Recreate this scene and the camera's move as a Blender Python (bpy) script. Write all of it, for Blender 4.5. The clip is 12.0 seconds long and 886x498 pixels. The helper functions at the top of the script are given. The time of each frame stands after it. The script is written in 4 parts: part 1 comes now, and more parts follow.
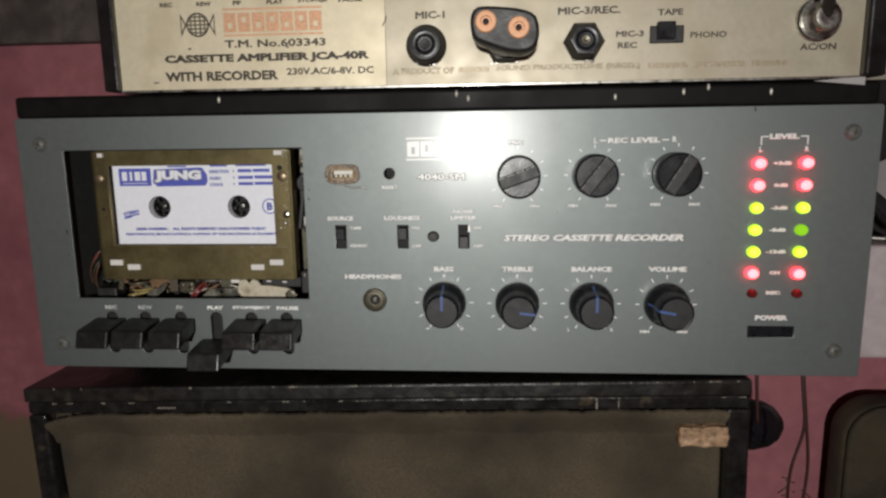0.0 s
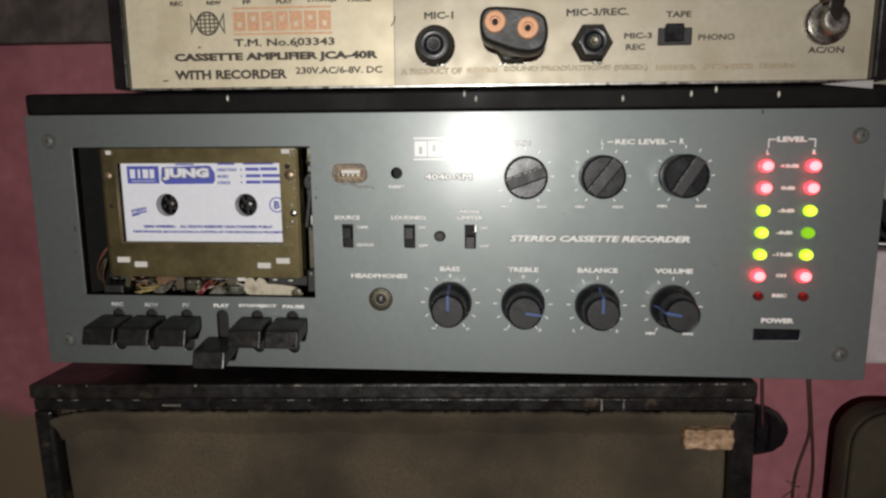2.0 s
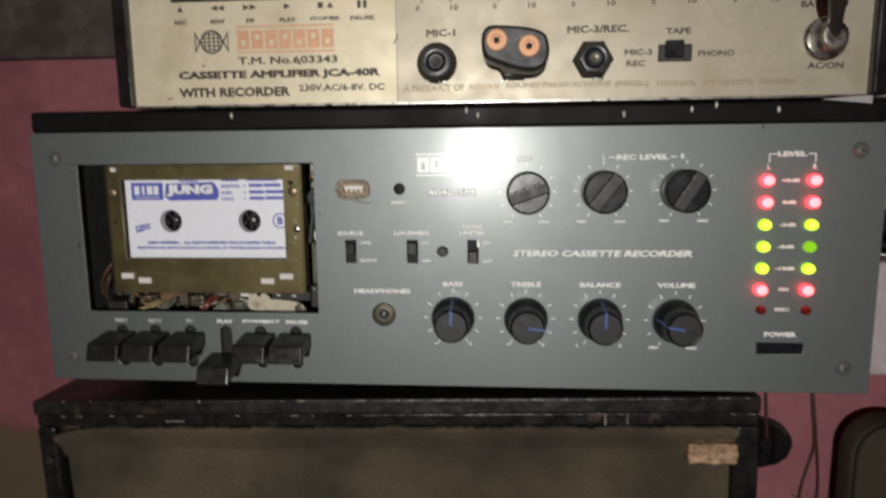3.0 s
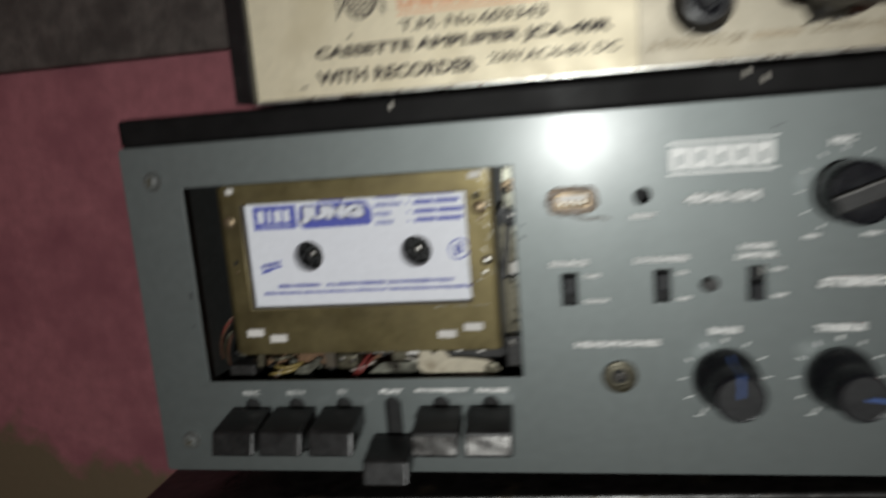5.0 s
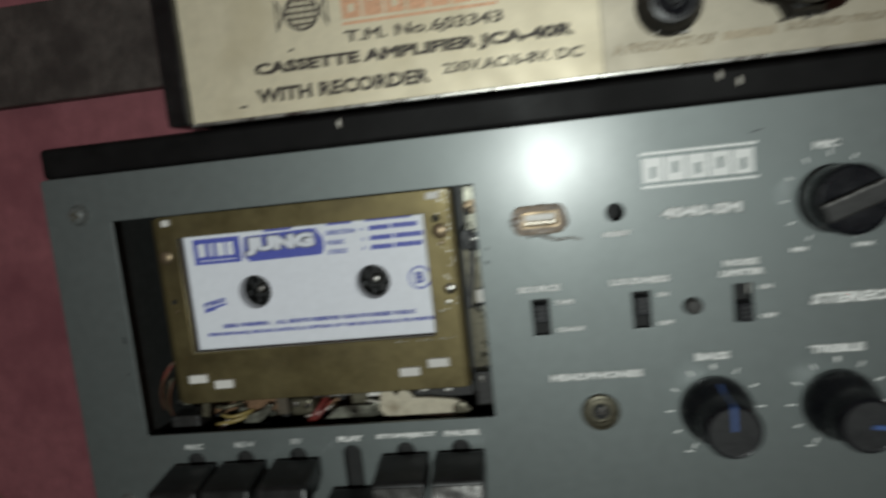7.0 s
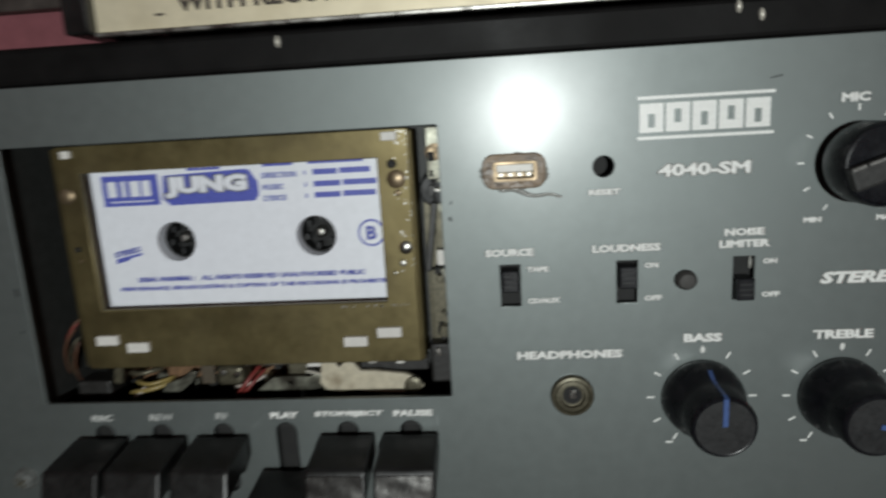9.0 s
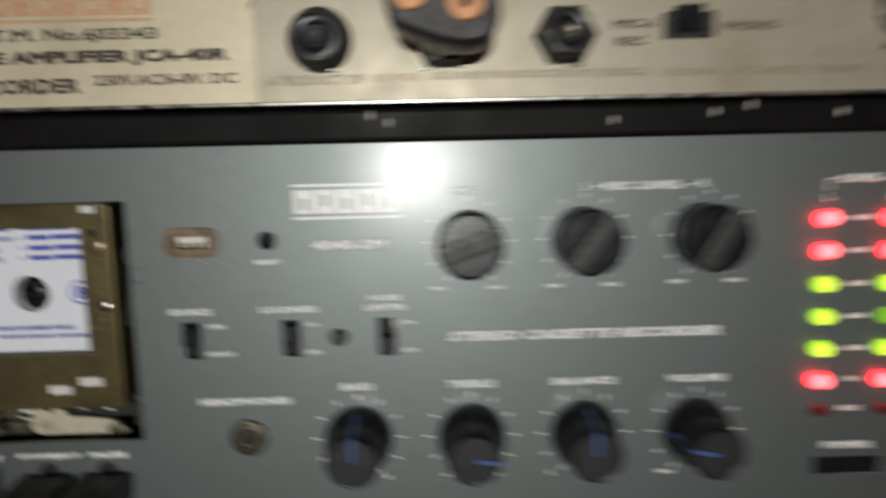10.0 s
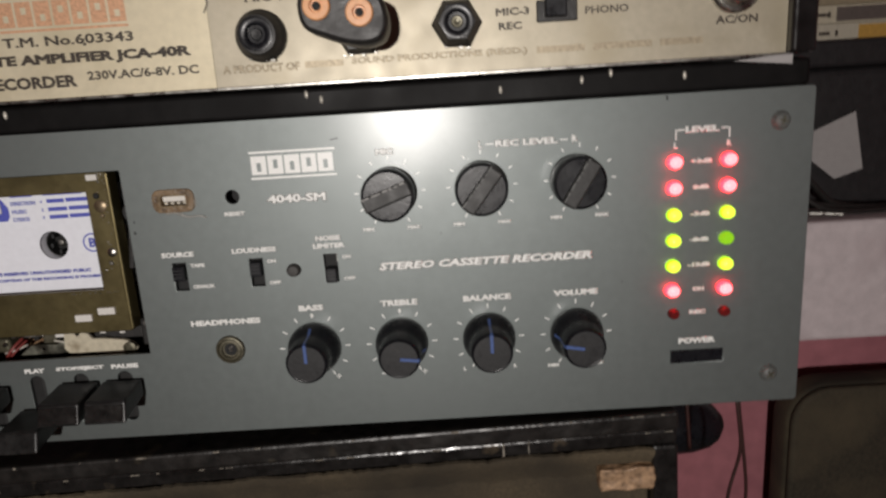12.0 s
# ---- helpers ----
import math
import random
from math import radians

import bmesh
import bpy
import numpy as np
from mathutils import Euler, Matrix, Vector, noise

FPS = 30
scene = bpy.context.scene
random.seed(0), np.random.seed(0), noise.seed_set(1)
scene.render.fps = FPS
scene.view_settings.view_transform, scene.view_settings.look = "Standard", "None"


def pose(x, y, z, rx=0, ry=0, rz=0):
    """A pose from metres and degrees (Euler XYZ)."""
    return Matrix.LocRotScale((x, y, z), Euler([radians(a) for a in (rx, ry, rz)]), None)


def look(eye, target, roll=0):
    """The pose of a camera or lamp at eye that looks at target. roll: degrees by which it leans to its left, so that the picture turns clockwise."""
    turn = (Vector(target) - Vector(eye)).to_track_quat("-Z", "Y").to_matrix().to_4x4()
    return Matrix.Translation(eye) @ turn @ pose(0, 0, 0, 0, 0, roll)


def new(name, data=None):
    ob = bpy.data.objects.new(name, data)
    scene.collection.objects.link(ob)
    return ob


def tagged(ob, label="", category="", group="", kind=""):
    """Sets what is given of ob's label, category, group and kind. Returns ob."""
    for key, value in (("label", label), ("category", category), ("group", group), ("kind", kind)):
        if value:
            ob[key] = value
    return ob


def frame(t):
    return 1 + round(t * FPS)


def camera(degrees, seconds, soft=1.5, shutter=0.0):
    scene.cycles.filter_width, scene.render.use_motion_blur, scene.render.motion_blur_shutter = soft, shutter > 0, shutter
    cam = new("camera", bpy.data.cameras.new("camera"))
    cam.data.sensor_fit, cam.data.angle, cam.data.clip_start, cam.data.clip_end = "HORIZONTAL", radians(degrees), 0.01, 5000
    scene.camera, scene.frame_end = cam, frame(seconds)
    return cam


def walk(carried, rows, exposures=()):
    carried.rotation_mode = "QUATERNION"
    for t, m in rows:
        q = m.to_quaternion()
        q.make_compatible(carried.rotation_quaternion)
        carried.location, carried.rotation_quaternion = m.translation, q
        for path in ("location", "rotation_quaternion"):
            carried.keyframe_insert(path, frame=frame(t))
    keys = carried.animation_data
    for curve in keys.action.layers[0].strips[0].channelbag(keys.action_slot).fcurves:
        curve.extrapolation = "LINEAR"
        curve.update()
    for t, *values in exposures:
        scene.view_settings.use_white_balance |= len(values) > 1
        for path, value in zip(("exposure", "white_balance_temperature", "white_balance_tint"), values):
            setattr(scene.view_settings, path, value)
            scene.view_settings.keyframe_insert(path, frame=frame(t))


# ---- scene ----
cam = camera(70.0, 12.0, soft=2.5, shutter=1.0)

PATH = [
    (0, (0.03, -0.306, 1.115), (-0.12, 1.66, 0.78), -0.8),
    (0.5, (0.029, -0.307, 1.113), (-0.128, 1.66, 0.79), -0.6),
    (1, (0.029, -0.307, 1.115), (-0.12, 1.661, 0.79), -0.5),
    (1.5, (0.028, -0.307, 1.112), (-0.121, 1.663, 0.799), -0.3),
    (2, (0.028, -0.307, 1.113), (-0.129, 1.661, 0.791), -0.3),
    (2.5, (0.028, -0.307, 1.112), (-0.126, 1.664, 0.81), -0.3),
    (2.7, (0.028, -0.308, 1.113), (-0.123, 1.663, 0.809), -0.2),
    (4.3, (-0.014, -0.268, 1.128), (-0.273, 1.708, 0.952), -4.1),
    (4.5, (-0.024, -0.244, 1.126), (-0.266, 1.726, 0.885), -2.8),
    (4.6, (-0.024, -0.238, 1.128), (-0.297, 1.725, 0.859), -3.5),
    (5, (-0.051, -0.218, 1.123), (-0.376, 1.727, 0.788), -4.4),
    (5.3, (-0.0715, -0.198, 1.1115), (-0.402, 1.733, 0.707), -4.7),
    (5.5, (-0.078, -0.188, 1.11), (-0.414, 1.731, 0.657), -5.5),
    (6, (-0.085, -0.184, 1.106), (-0.438, 1.744, 0.706), -6.7),
    (6.5, (-0.071, -0.19, 1.115), (-0.391, 1.758, 0.791), -6.5),
    (6.7, (-0.058, -0.19, 1.1145), (-0.35, 1.77, 0.835), -6.4),
    (7, (-0.047, -0.198, 1.117), (-0.305, 1.772, 0.884), -6.1),
    (7.2, (-0.037, -0.2, 1.118), (-0.265, 1.774, 0.887), -5.6),
    (8.9, (-0.048, -0.17, 1.115), (-0.235, 1.781, 0.716), -3.1),
    (9, (-0.047, -0.167, 1.114), (-0.22, 1.785, 0.716), -3.3),
    (9.5, (-0.029, -0.161, 1.119), (-0.166, 1.79, 0.701), -3.8),
    (9.8, (0.003, -0.1775, 1.1225), (-0.049, 1.801, 0.862), -3.5),
    (10, (0.033, -0.194, 1.121), (0.056, 1.788, 0.867), -1.3),
    (10.2, (0.0415, -0.202, 1.125), (0.118, 1.774, 0.832), -0.4),
    (10.5, (0.059, -0.21, 1.13), (0.144, 1.749, 0.736), -0.4),
    (10.7, (0.065, -0.207, 1.124), (0.171, 1.75, 0.724), -0.9),
    (11, (0.065, -0.224, 1.132), (0.125, 1.74, 0.759), -2.4),
    (11.3, (0.0645, -0.2415, 1.1345), (0.063, 1.7315, 0.817), -2.4),
    (11.5, (0.063, -0.248, 1.133), (0.045, 1.718, 0.77), -1.9),
    (12, (0.065, -0.247, 1.13), (0.044, 1.704, 0.688), -3.6),
]
EXPOSURES = [(0.0, 0.03, 6500, 10), (2.7, 0.0, 6500, 10), (4.5, -0.08, 6450, 8), (5.0, -0.17, 6250, 6), (5.5, -0.18, 5950, 4), (6.5, -0.37, 6050, 1), (7.0, -0.4, 6100, 0), (9.0, -0.13, 6100, 3), (9.5, -0.1, 6150, 4), (10.0, -0.2, 6400, 7), (10.2, -0.08, 6500, 8), (11.0, -0.06, 6600, 12), (12.0, -0.05, 6650, 13)]
walk(cam, [(t, look(eye, target, roll)) for t, eye, target, roll in PATH], EXPOSURES)

# ---- light: a phone torch held beside the lens, in an otherwise dark room ----
world = bpy.data.worlds.new("dark_room")
world.use_nodes = True
world.node_tree.nodes["Background"].inputs[0].default_value = (0.55, 0.6, 0.7, 1)
world.node_tree.nodes["Background"].inputs[1].default_value = 0.02
scene.world = world
torch = bpy.data.lights.new("phone_torch", "AREA")
torch.shape, torch.size, torch.energy, torch.color = "DISK", 0.02, 5.1, (1.0, 0.975, 0.93)
torch_ob = new("phone_torch", torch)
torch_ob.matrix_world = look((0.006, -0.85, 1.12), (0.0, 0.0, 1.09))

# ---- materials ----
def material(name, base, rough=0.5, metal=0.0, grain=0.0, scale=200.0, bump=0.0, rough_var=0.0, stain=None, stain_scale=12.0, stain_at=0.55, coat=0.0, coat_rough=0.1, spec=0.5, emit=None, glow=0.0):
    """Base colour varied by fine grain and by larger stains, with relief and uneven gloss, all in object space metres."""
    m = bpy.data.materials.new(name)
    m.use_nodes = True
    nt = m.node_tree
    b = nt.nodes["Principled BSDF"]
    b.inputs["Roughness"].default_value, b.inputs["Metallic"].default_value = rough, metal
    b.inputs["Specular IOR Level"].default_value, b.inputs["Coat Weight"].default_value = spec, coat
    b.inputs["Coat Roughness"].default_value = coat_rough
    b.inputs["Base Color"].default_value = (*base, 1)
    if emit:
        b.inputs["Emission Color"].default_value, b.inputs["Emission Strength"].default_value = (*emit, 1), glow
    pos = nt.nodes.new("ShaderNodeNewGeometry").outputs["Position"]

    def noise_at(s, detail=4.0):
        n = nt.nodes.new("ShaderNodeTexNoise")
        n.inputs["Scale"].default_value, n.inputs["Detail"].default_value = s, detail
        nt.links.new(pos, n.inputs["Vector"])
        return n.outputs["Fac"]

    def ramp(value, lo, hi, a, c):
        r = nt.nodes.new("ShaderNodeMapRange")
        r.inputs[1].default_value, r.inputs[2].default_value, r.inputs[3].default_value, r.inputs[4].default_value = lo, hi, a, c
        nt.links.new(value, r.inputs[0])
        return r.outputs[0]

    colour = None
    if grain or stain:
        mix = nt.nodes.new("ShaderNodeMix")
        mix.data_type = "RGBA"
        mix.inputs[6].default_value = (*[v * (1 - grain) for v in base], 1)
        mix.inputs[7].default_value = (*[min(1.0, v * (1 + grain)) for v in base], 1)
        nt.links.new(ramp(noise_at(scale), 0.3, 0.7, 0, 1), mix.inputs[0])
        colour = mix.outputs[2]
        if stain:
            two = nt.nodes.new("ShaderNodeMix")
            two.data_type = "RGBA"
            nt.links.new(ramp(noise_at(stain_scale, 8.0), stain_at - 0.06, stain_at + 0.12, 0, 1), two.inputs[0])
            nt.links.new(colour, two.inputs[6])
            two.inputs[7].default_value = (*stain, 1)
            colour = two.outputs[2]
        nt.links.new(colour, b.inputs["Base Color"])
    if rough_var:
        nt.links.new(ramp(noise_at(scale * 0.25, 6.0), 0.3, 0.7, max(0.03, rough - rough_var), min(1, rough + rough_var)), b.inputs["Roughness"])
    if bump:
        n = nt.nodes.new("ShaderNodeBump")
        n.inputs["Strength"].default_value, n.inputs["Distance"].default_value = 1.0, bump
        nt.links.new(noise_at(scale), n.inputs["Height"])
        nt.links.new(n.outputs[0], b.inputs["Normal"])
    return m


def smeared_gloss(m, w0, w1, r0, r1):
    """Handling smears: the clear top coat varies in strength and smoothness over some millimetres."""
    nt = m.node_tree
    b = nt.nodes["Principled BSDF"]
    pos = nt.nodes.new("ShaderNodeNewGeometry").outputs["Position"]
    stretch = nt.nodes.new("ShaderNodeMapping")
    stretch.inputs["Scale"].default_value = (1.6, 1.0, 0.6)
    nt.links.new(pos, stretch.inputs["Vector"])
    for scale_of, lo, hi, socket in ((38.0, w0, w1, "Coat Weight"), (21.0, r0, r1, "Coat Roughness")):
        n = nt.nodes.new("ShaderNodeTexNoise")
        n.inputs["Scale"].default_value, n.inputs["Detail"].default_value = scale_of, 5
        nt.links.new(stretch.outputs[0], n.inputs["Vector"])
        r = nt.nodes.new("ShaderNodeMapRange")
        r.inputs[1].default_value, r.inputs[2].default_value, r.inputs[3].default_value, r.inputs[4].default_value = 0.3, 0.7, lo, hi
        nt.links.new(n.outputs["Fac"], r.inputs[0])
        nt.links.new(r.outputs[0], b.inputs[socket])


GREY = material("grey_satin_metal", (0.182, 0.204, 0.2), 0.54, metal=0.88, grain=0.05, scale=260, bump=0.00001, rough_var=0.012, stain=(0.188, 0.21, 0.206), stain_scale=9, coat=0.3, coat_rough=0.23, spec=0.8)
smeared_gloss(GREY, 0.52, 0.68, 0.22, 0.26)
CASE_BLACK = material("black_enamel", (0.012, 0.011, 0.011), 0.22, grain=0.3, scale=150, bump=0.00015, rough_var=0.1)
LIP_BLACK = material("matt_black_lip", (0.006, 0.0055, 0.0055), 0.5, grain=0.3, scale=150, bump=0.0001, rough_var=0.1, spec=0.12)
WHITE_INK = material("white_ink", (0.9, 0.91, 0.88), 0.42, grain=0.08, scale=1500, spec=0.8, coat=0.3, coat_rough=0.23)
WORN_INK = material("worn_white_ink", (0.62, 0.63, 0.61), 0.5, grain=0.3, scale=1500, stain=(0.36, 0.38, 0.37), stain_scale=500, stain_at=0.52)
KNOB_BLACK = material("black_knob_plastic", (0.0085, 0.009, 0.0115), 0.3, grain=0.3, scale=600, bump=0.00003, rough_var=0.08, spec=0.35)
KNOB_DUST = material("dusty_knob_plastic", (0.018, 0.0185, 0.0195), 0.5, grain=0.25, scale=900, bump=0.00005, rough_var=0.1, spec=0.45)
GRIP_DUST = material("dust_grey_grip", (0.034, 0.034, 0.033), 0.5, grain=0.3, scale=700, bump=0.00006, rough_var=0.1, spec=0.45)
WORN = material("worn_edge_plastic", (0.2, 0.195, 0.185), 0.45, grain=0.5, scale=1800)
BLUE_INK = material("blue_pointer_paint", (0.065, 0.115, 0.3), 0.4, grain=0.15, scale=900)
KEY_WORN = material("worn_shiny_key_front", (0.075, 0.073, 0.07), 0.25, metal=0.9, grain=0.15, scale=300, bump=0.00012, rough_var=0.05, stain=(0.035, 0.034, 0.033), stain_scale=160, stain_at=0.58)
KEY_BLACK = material("black_key_plastic", (0.009, 0.009, 0.0088), 0.36, grain=0.3, scale=500, bump=0.00005, rough_var=0.08, stain=(0.03, 0.029, 0.028), stain_scale=120, stain_at=0.62)
BAY_GREY = material("dark_grey_liner", (0.045, 0.047, 0.045), 0.6, grain=0.2, scale=300)
# near-black that puts the shade of openings into colour; also black parts
HOLE = material("cavity_shade_and_black", (0.008, 0.008, 0.008), 0.7, grain=0.3, scale=300)
STEEL = material("dull_steel", (0.42, 0.41, 0.38), 0.32, metal=1.0, grain=0.25, scale=700, rough_var=0.12)
# Bare metal of small contacts; its pale colour also draws the lip's glints
BARE_AND_GLINT = material("bare_metal_and_glint", (0.66, 0.63, 0.55), 0.3, metal=0.2, grain=0.1, scale=600)
SCREW = material("zinc_screw", (0.1, 0.105, 0.1), 0.5, metal=0.0, grain=0.3, scale=900, rough_var=0.1)
TARNISH = material("tarnished_brass", (0.115, 0.105, 0.072), 0.42, metal=0.5, grain=0.3, scale=900, rough_var=0.1)
BRASS = material("brass_socket", (0.21, 0.16, 0.1), 0.4, metal=0.7, grain=0.25, scale=700, rough_var=0.1)
SOCKET_BROWN = material("brown_glue_surround", (0.2, 0.135, 0.075), 0.4, grain=0.3, scale=420, bump=0.0005, rough_var=0.1, stain=(0.07, 0.045, 0.025), stain_scale=260, stain_at=0.58)
GLUE = material("dried_glue", (0.3, 0.3, 0.28), 0.25, grain=0.1, scale=500, bump=0.0006)
OLIVE = material("olive_gold_metal", (0.152, 0.124, 0.056), 0.42, metal=0.72, grain=0.06, scale=400, bump=0.00003, rough_var=0.08, stain=(0.115, 0.093, 0.045), stain_scale=40, stain_at=0.6)
TAPE_WHITE = material("white_cassette_plastic", (0.86, 0.88, 0.95), 0.46, spec=1.0, grain=0.03, scale=500)
TAPE_BLUE = material("blue_label_ink", (0.1, 0.12, 0.5), 0.4, grain=0.12, scale=1500)
TAPE_FAINT = material("faint_blue_label_ink", (0.34, 0.37, 0.7), 0.4, grain=0.2, scale=1500)
CLIP = material("white_clip_plastic", (0.72, 0.7, 0.66), 0.4, grain=0.06, scale=600)
# beige darkened for the shade below the holder, with random blotches
SHADED_BEIGE = material("shade_darkened_beige_plastic", (0.22, 0.19, 0.13), 0.5, grain=0.3, scale=500, stain=(0.08, 0.065, 0.045), stain_scale=150, stain_at=0.5)
IVORY = material("ivory_lever_plastic", (0.55, 0.5, 0.38), 0.4, grain=0.12, scale=400, bump=0.0002, stain=(0.25, 0.2, 0.13), stain_scale=120, stain_at=0.6)
GUNMETAL = material("greenish_plated_metal", (0.24, 0.24, 0.195), 0.42, metal=0.75, grain=0.4, scale=500, rough_var=0.12, stain=(0.05, 0.045, 0.035), stain_scale=130, stain_at=0.52)
RUST_WIRE = material("orange_brown_wire", (0.11, 0.055, 0.034), 0.35, grain=0.2, scale=600)
BOARD = material("brown_circuit_board", (0.16, 0.09, 0.045), 0.5, grain=0.4, scale=700, bump=0.0002)
RED_WIRE = material("red_wire", (0.2, 0.035, 0.03), 0.4, grain=0.1, scale=600)
YELLOW_WIRE = material("yellow_wire", (0.3, 0.23, 0.08), 0.4, grain=0.1, scale=600)
WHITE_WIRE = material("white_wire", (0.55, 0.5, 0.45), 0.4, grain=0.1, scale=600)
BROWN_WIRE = material("dark_red_flex", (0.035, 0.012, 0.01), 0.45, grain=0.3, scale=500)
CREAM = material("cream_label_plate", (0.68, 0.61, 0.445), 0.5, metal=0.4, grain=0.05, scale=350, rough_var=0.06, stain=(0.58, 0.51, 0.35), stain_scale=35, stain_at=0.58)
CREAM_DULL = material("dull_cream_plate", (0.46, 0.415, 0.32), 0.48, metal=0.4, grain=0.06, scale=350, rough_var=0.06, stain=(0.4, 0.35, 0.25), stain_scale=30, stain_at=0.56)
BLACK_INK = material("black_print", (0.055, 0.043, 0.034), 0.5, grain=0.3, scale=1500)
ORANGE_INK = material("orange_print", (0.66, 0.38, 0.23), 0.5, metal=0.3, grain=0.2, scale=900)
FADED_INK = material("faded_brown_print", (0.39, 0.33, 0.235), 0.48, metal=0.4, grain=0.25, scale=700)
COPPER = material("orange_phono_ring", (0.8, 0.38, 0.16), 0.35, grain=0.1, scale=600)
RUBBER = material("black_rubber", (0.018, 0.017, 0.016), 0.45, grain=0.3, scale=500, bump=0.0001, rough_var=0.1)
RED_KEY = material("red_key_plastic", (0.6, 0.06, 0.03), 0.35, grain=0.08, scale=500)
FRAME_BLACK = material("chipped_black_paint", (0.012, 0.011, 0.0105), 0.25, grain=0.4, scale=200, bump=0.0003, rough_var=0.12, stain=(0.13, 0.1, 0.065), stain_scale=70, stain_at=0.7)
FRAME_TOP = material("dusty_black_paint", (0.013, 0.0115, 0.0105), 0.34, grain=0.5, scale=180, bump=0.0004, rough_var=0.12, stain=(0.07, 0.056, 0.036), stain_scale=55, stain_at=0.7)
CHIP = material("bare_chipped_edge", (0.2, 0.18, 0.15), 0.4, grain=0.6, scale=900)
CLOTH = material("dusty_brown_cloth", (0.08, 0.061, 0.036), 0.9, grain=0.25, scale=900, bump=0.0003, stain=(0.028, 0.022, 0.014), stain_scale=11, stain_at=0.5)
BADGE = material("worn_brass_badge", (0.35, 0.225, 0.135), 0.45, metal=0.2, grain=0.5, scale=350, bump=0.0003, stain=(0.16, 0.1, 0.05), stain_scale=130, stain_at=0.58)
DARK_CLOTH = material("dark_dusty_cover", (0.04, 0.033, 0.021), 0.85, grain=0.3, scale=300, bump=0.0006, stain=(0.075, 0.06, 0.036), stain_scale=14, stain_at=0.52)
PLANK = material("grey_brown_plank", (0.11, 0.095, 0.085), 0.7, grain=0.3, scale=60, bump=0.0008, stain=(0.06, 0.05, 0.045), stain_scale=18, stain_at=0.55)
WHITEWASH = material("whitewashed_slab", (0.62, 0.55, 0.56), 0.8, grain=0.08, scale=120, bump=0.0008, stain=(0.5, 0.42, 0.43), stain_scale=14, stain_at=0.58)
# white paper lowered to grey, its shade put into the colour
PAPER = material("white_paper_in_shade", (0.36, 0.345, 0.34), 0.7, grain=0.04, scale=200)
SHELF_BLACK = material("black_niche_block", (0.012, 0.011, 0.012), 0.6, grain=0.3, scale=150, bump=0.0005)
FLOOR = material("cement_floor", (0.2, 0.18, 0.16), 0.8, grain=0.15, scale=40, bump=0.001, stain=(0.14, 0.12, 0.1), stain_scale=5)
CEIL = material("ceiling_limewash", (0.5, 0.46, 0.45), 0.85, grain=0.08, scale=40, bump=0.001)


def pink_wall(name):
    """Pink limewash over plaster, blotched, worn to bare brown plaster below an uneven line."""
    m = material(name, (0.43, 0.16, 0.185), 0.8, grain=0.12, scale=60, bump=0.001, stain=(0.31, 0.105, 0.13), stain_scale=9, stain_at=0.55)
    nt = m.node_tree
    b = nt.nodes["Principled BSDF"]
    was = b.inputs["Base Color"].links[0].from_socket
    geo = nt.nodes.new("ShaderNodeNewGeometry")
    split = nt.nodes.new("ShaderNodeSeparateXYZ")
    nt.links.new(geo.outputs["Position"], split.inputs[0])
    n = nt.nodes.new("ShaderNodeTexNoise")
    n.inputs["Scale"].default_value, n.inputs["Detail"].default_value = 14, 8
    nt.links.new(geo.outputs["Position"], n.inputs["Vector"])
    line = nt.nodes.new("ShaderNodeMath")
    line.operation = "MULTIPLY_ADD"
    nt.links.new(n.outputs["Fac"], line.inputs[0])
    line.inputs[1].default_value = 0.16
    rise = nt.nodes.new("ShaderNodeMath")
    rise.operation = "MULTIPLY_ADD"
    nt.links.new(split.outputs[0], rise.inputs[0])
    rise.inputs[1].default_value = 0.3
    nt.links.new(split.outputs[2], rise.inputs[2])
    nt.links.new(rise.outputs[0], line.inputs[2])
    r = nt.nodes.new("ShaderNodeMapRange")
    r.inputs[1].default_value, r.inputs[2].default_value, r.inputs[3].default_value, r.inputs[4].default_value = 0.69, 0.71, 1, 0
    nt.links.new(line.outputs[0], r.inputs[0])
    mix = nt.nodes.new("ShaderNodeMix")
    mix.data_type = "RGBA"
    nt.links.new(r.outputs[0], mix.inputs[0])
    nt.links.new(was, mix.inputs[6])
    mix.inputs[7].default_value = (0.2, 0.15, 0.09, 1)
    nt.links.new(mix.outputs[2], b.inputs["Base Color"])
    return m


PINK = pink_wall("pink_limewash")

# ---- building helpers; millimetres, z from the foot of the recorder's face ----
BASE_Z = 1.0
WORLD = {}


def P(x, y, z):
    return Vector((x * 0.001, y * 0.001, BASE_Z + z * 0.001))


def thing(name, at, label, category, group="", kind=""):
    ob = new(name)
    ob.empty_display_size = 0.02
    ob.location = at
    WORLD[ob.name] = Vector(at)
    return tagged(ob, label, category, group, kind)


def settle(name, mesh, mat, parent, label=""):
    """Links a mesh made in world space as one object, its origin at its middle, under parent."""
    mesh.materials.clear()
    mesh.materials.append(mat)
    pts = [v.co for v in mesh.vertices]
    mid = Vector([(min(p[i] for p in pts) + max(p[i] for p in pts)) / 2 for i in range(3)])
    mesh.transform(Matrix.Translation(-mid))
    ob = new(name, mesh)
    ob.location = mid
    if parent:
        ob.parent = parent
        ob.location = mid - WORLD[parent.name]
    WORLD[ob.name] = mid
    return tagged(ob, label)


def part(name, bm, mat, parent, label="", smooth=False):
    mesh = bpy.data.meshes.new(name)
    bm.normal_update()
    bm.to_mesh(mesh)
    bm.free()
    if smooth:
        for p in mesh.polygons:
            p.use_smooth = True
        mesh.set_sharp_from_angle(angle=radians(38))
    return settle(name, mesh, mat, parent, label)


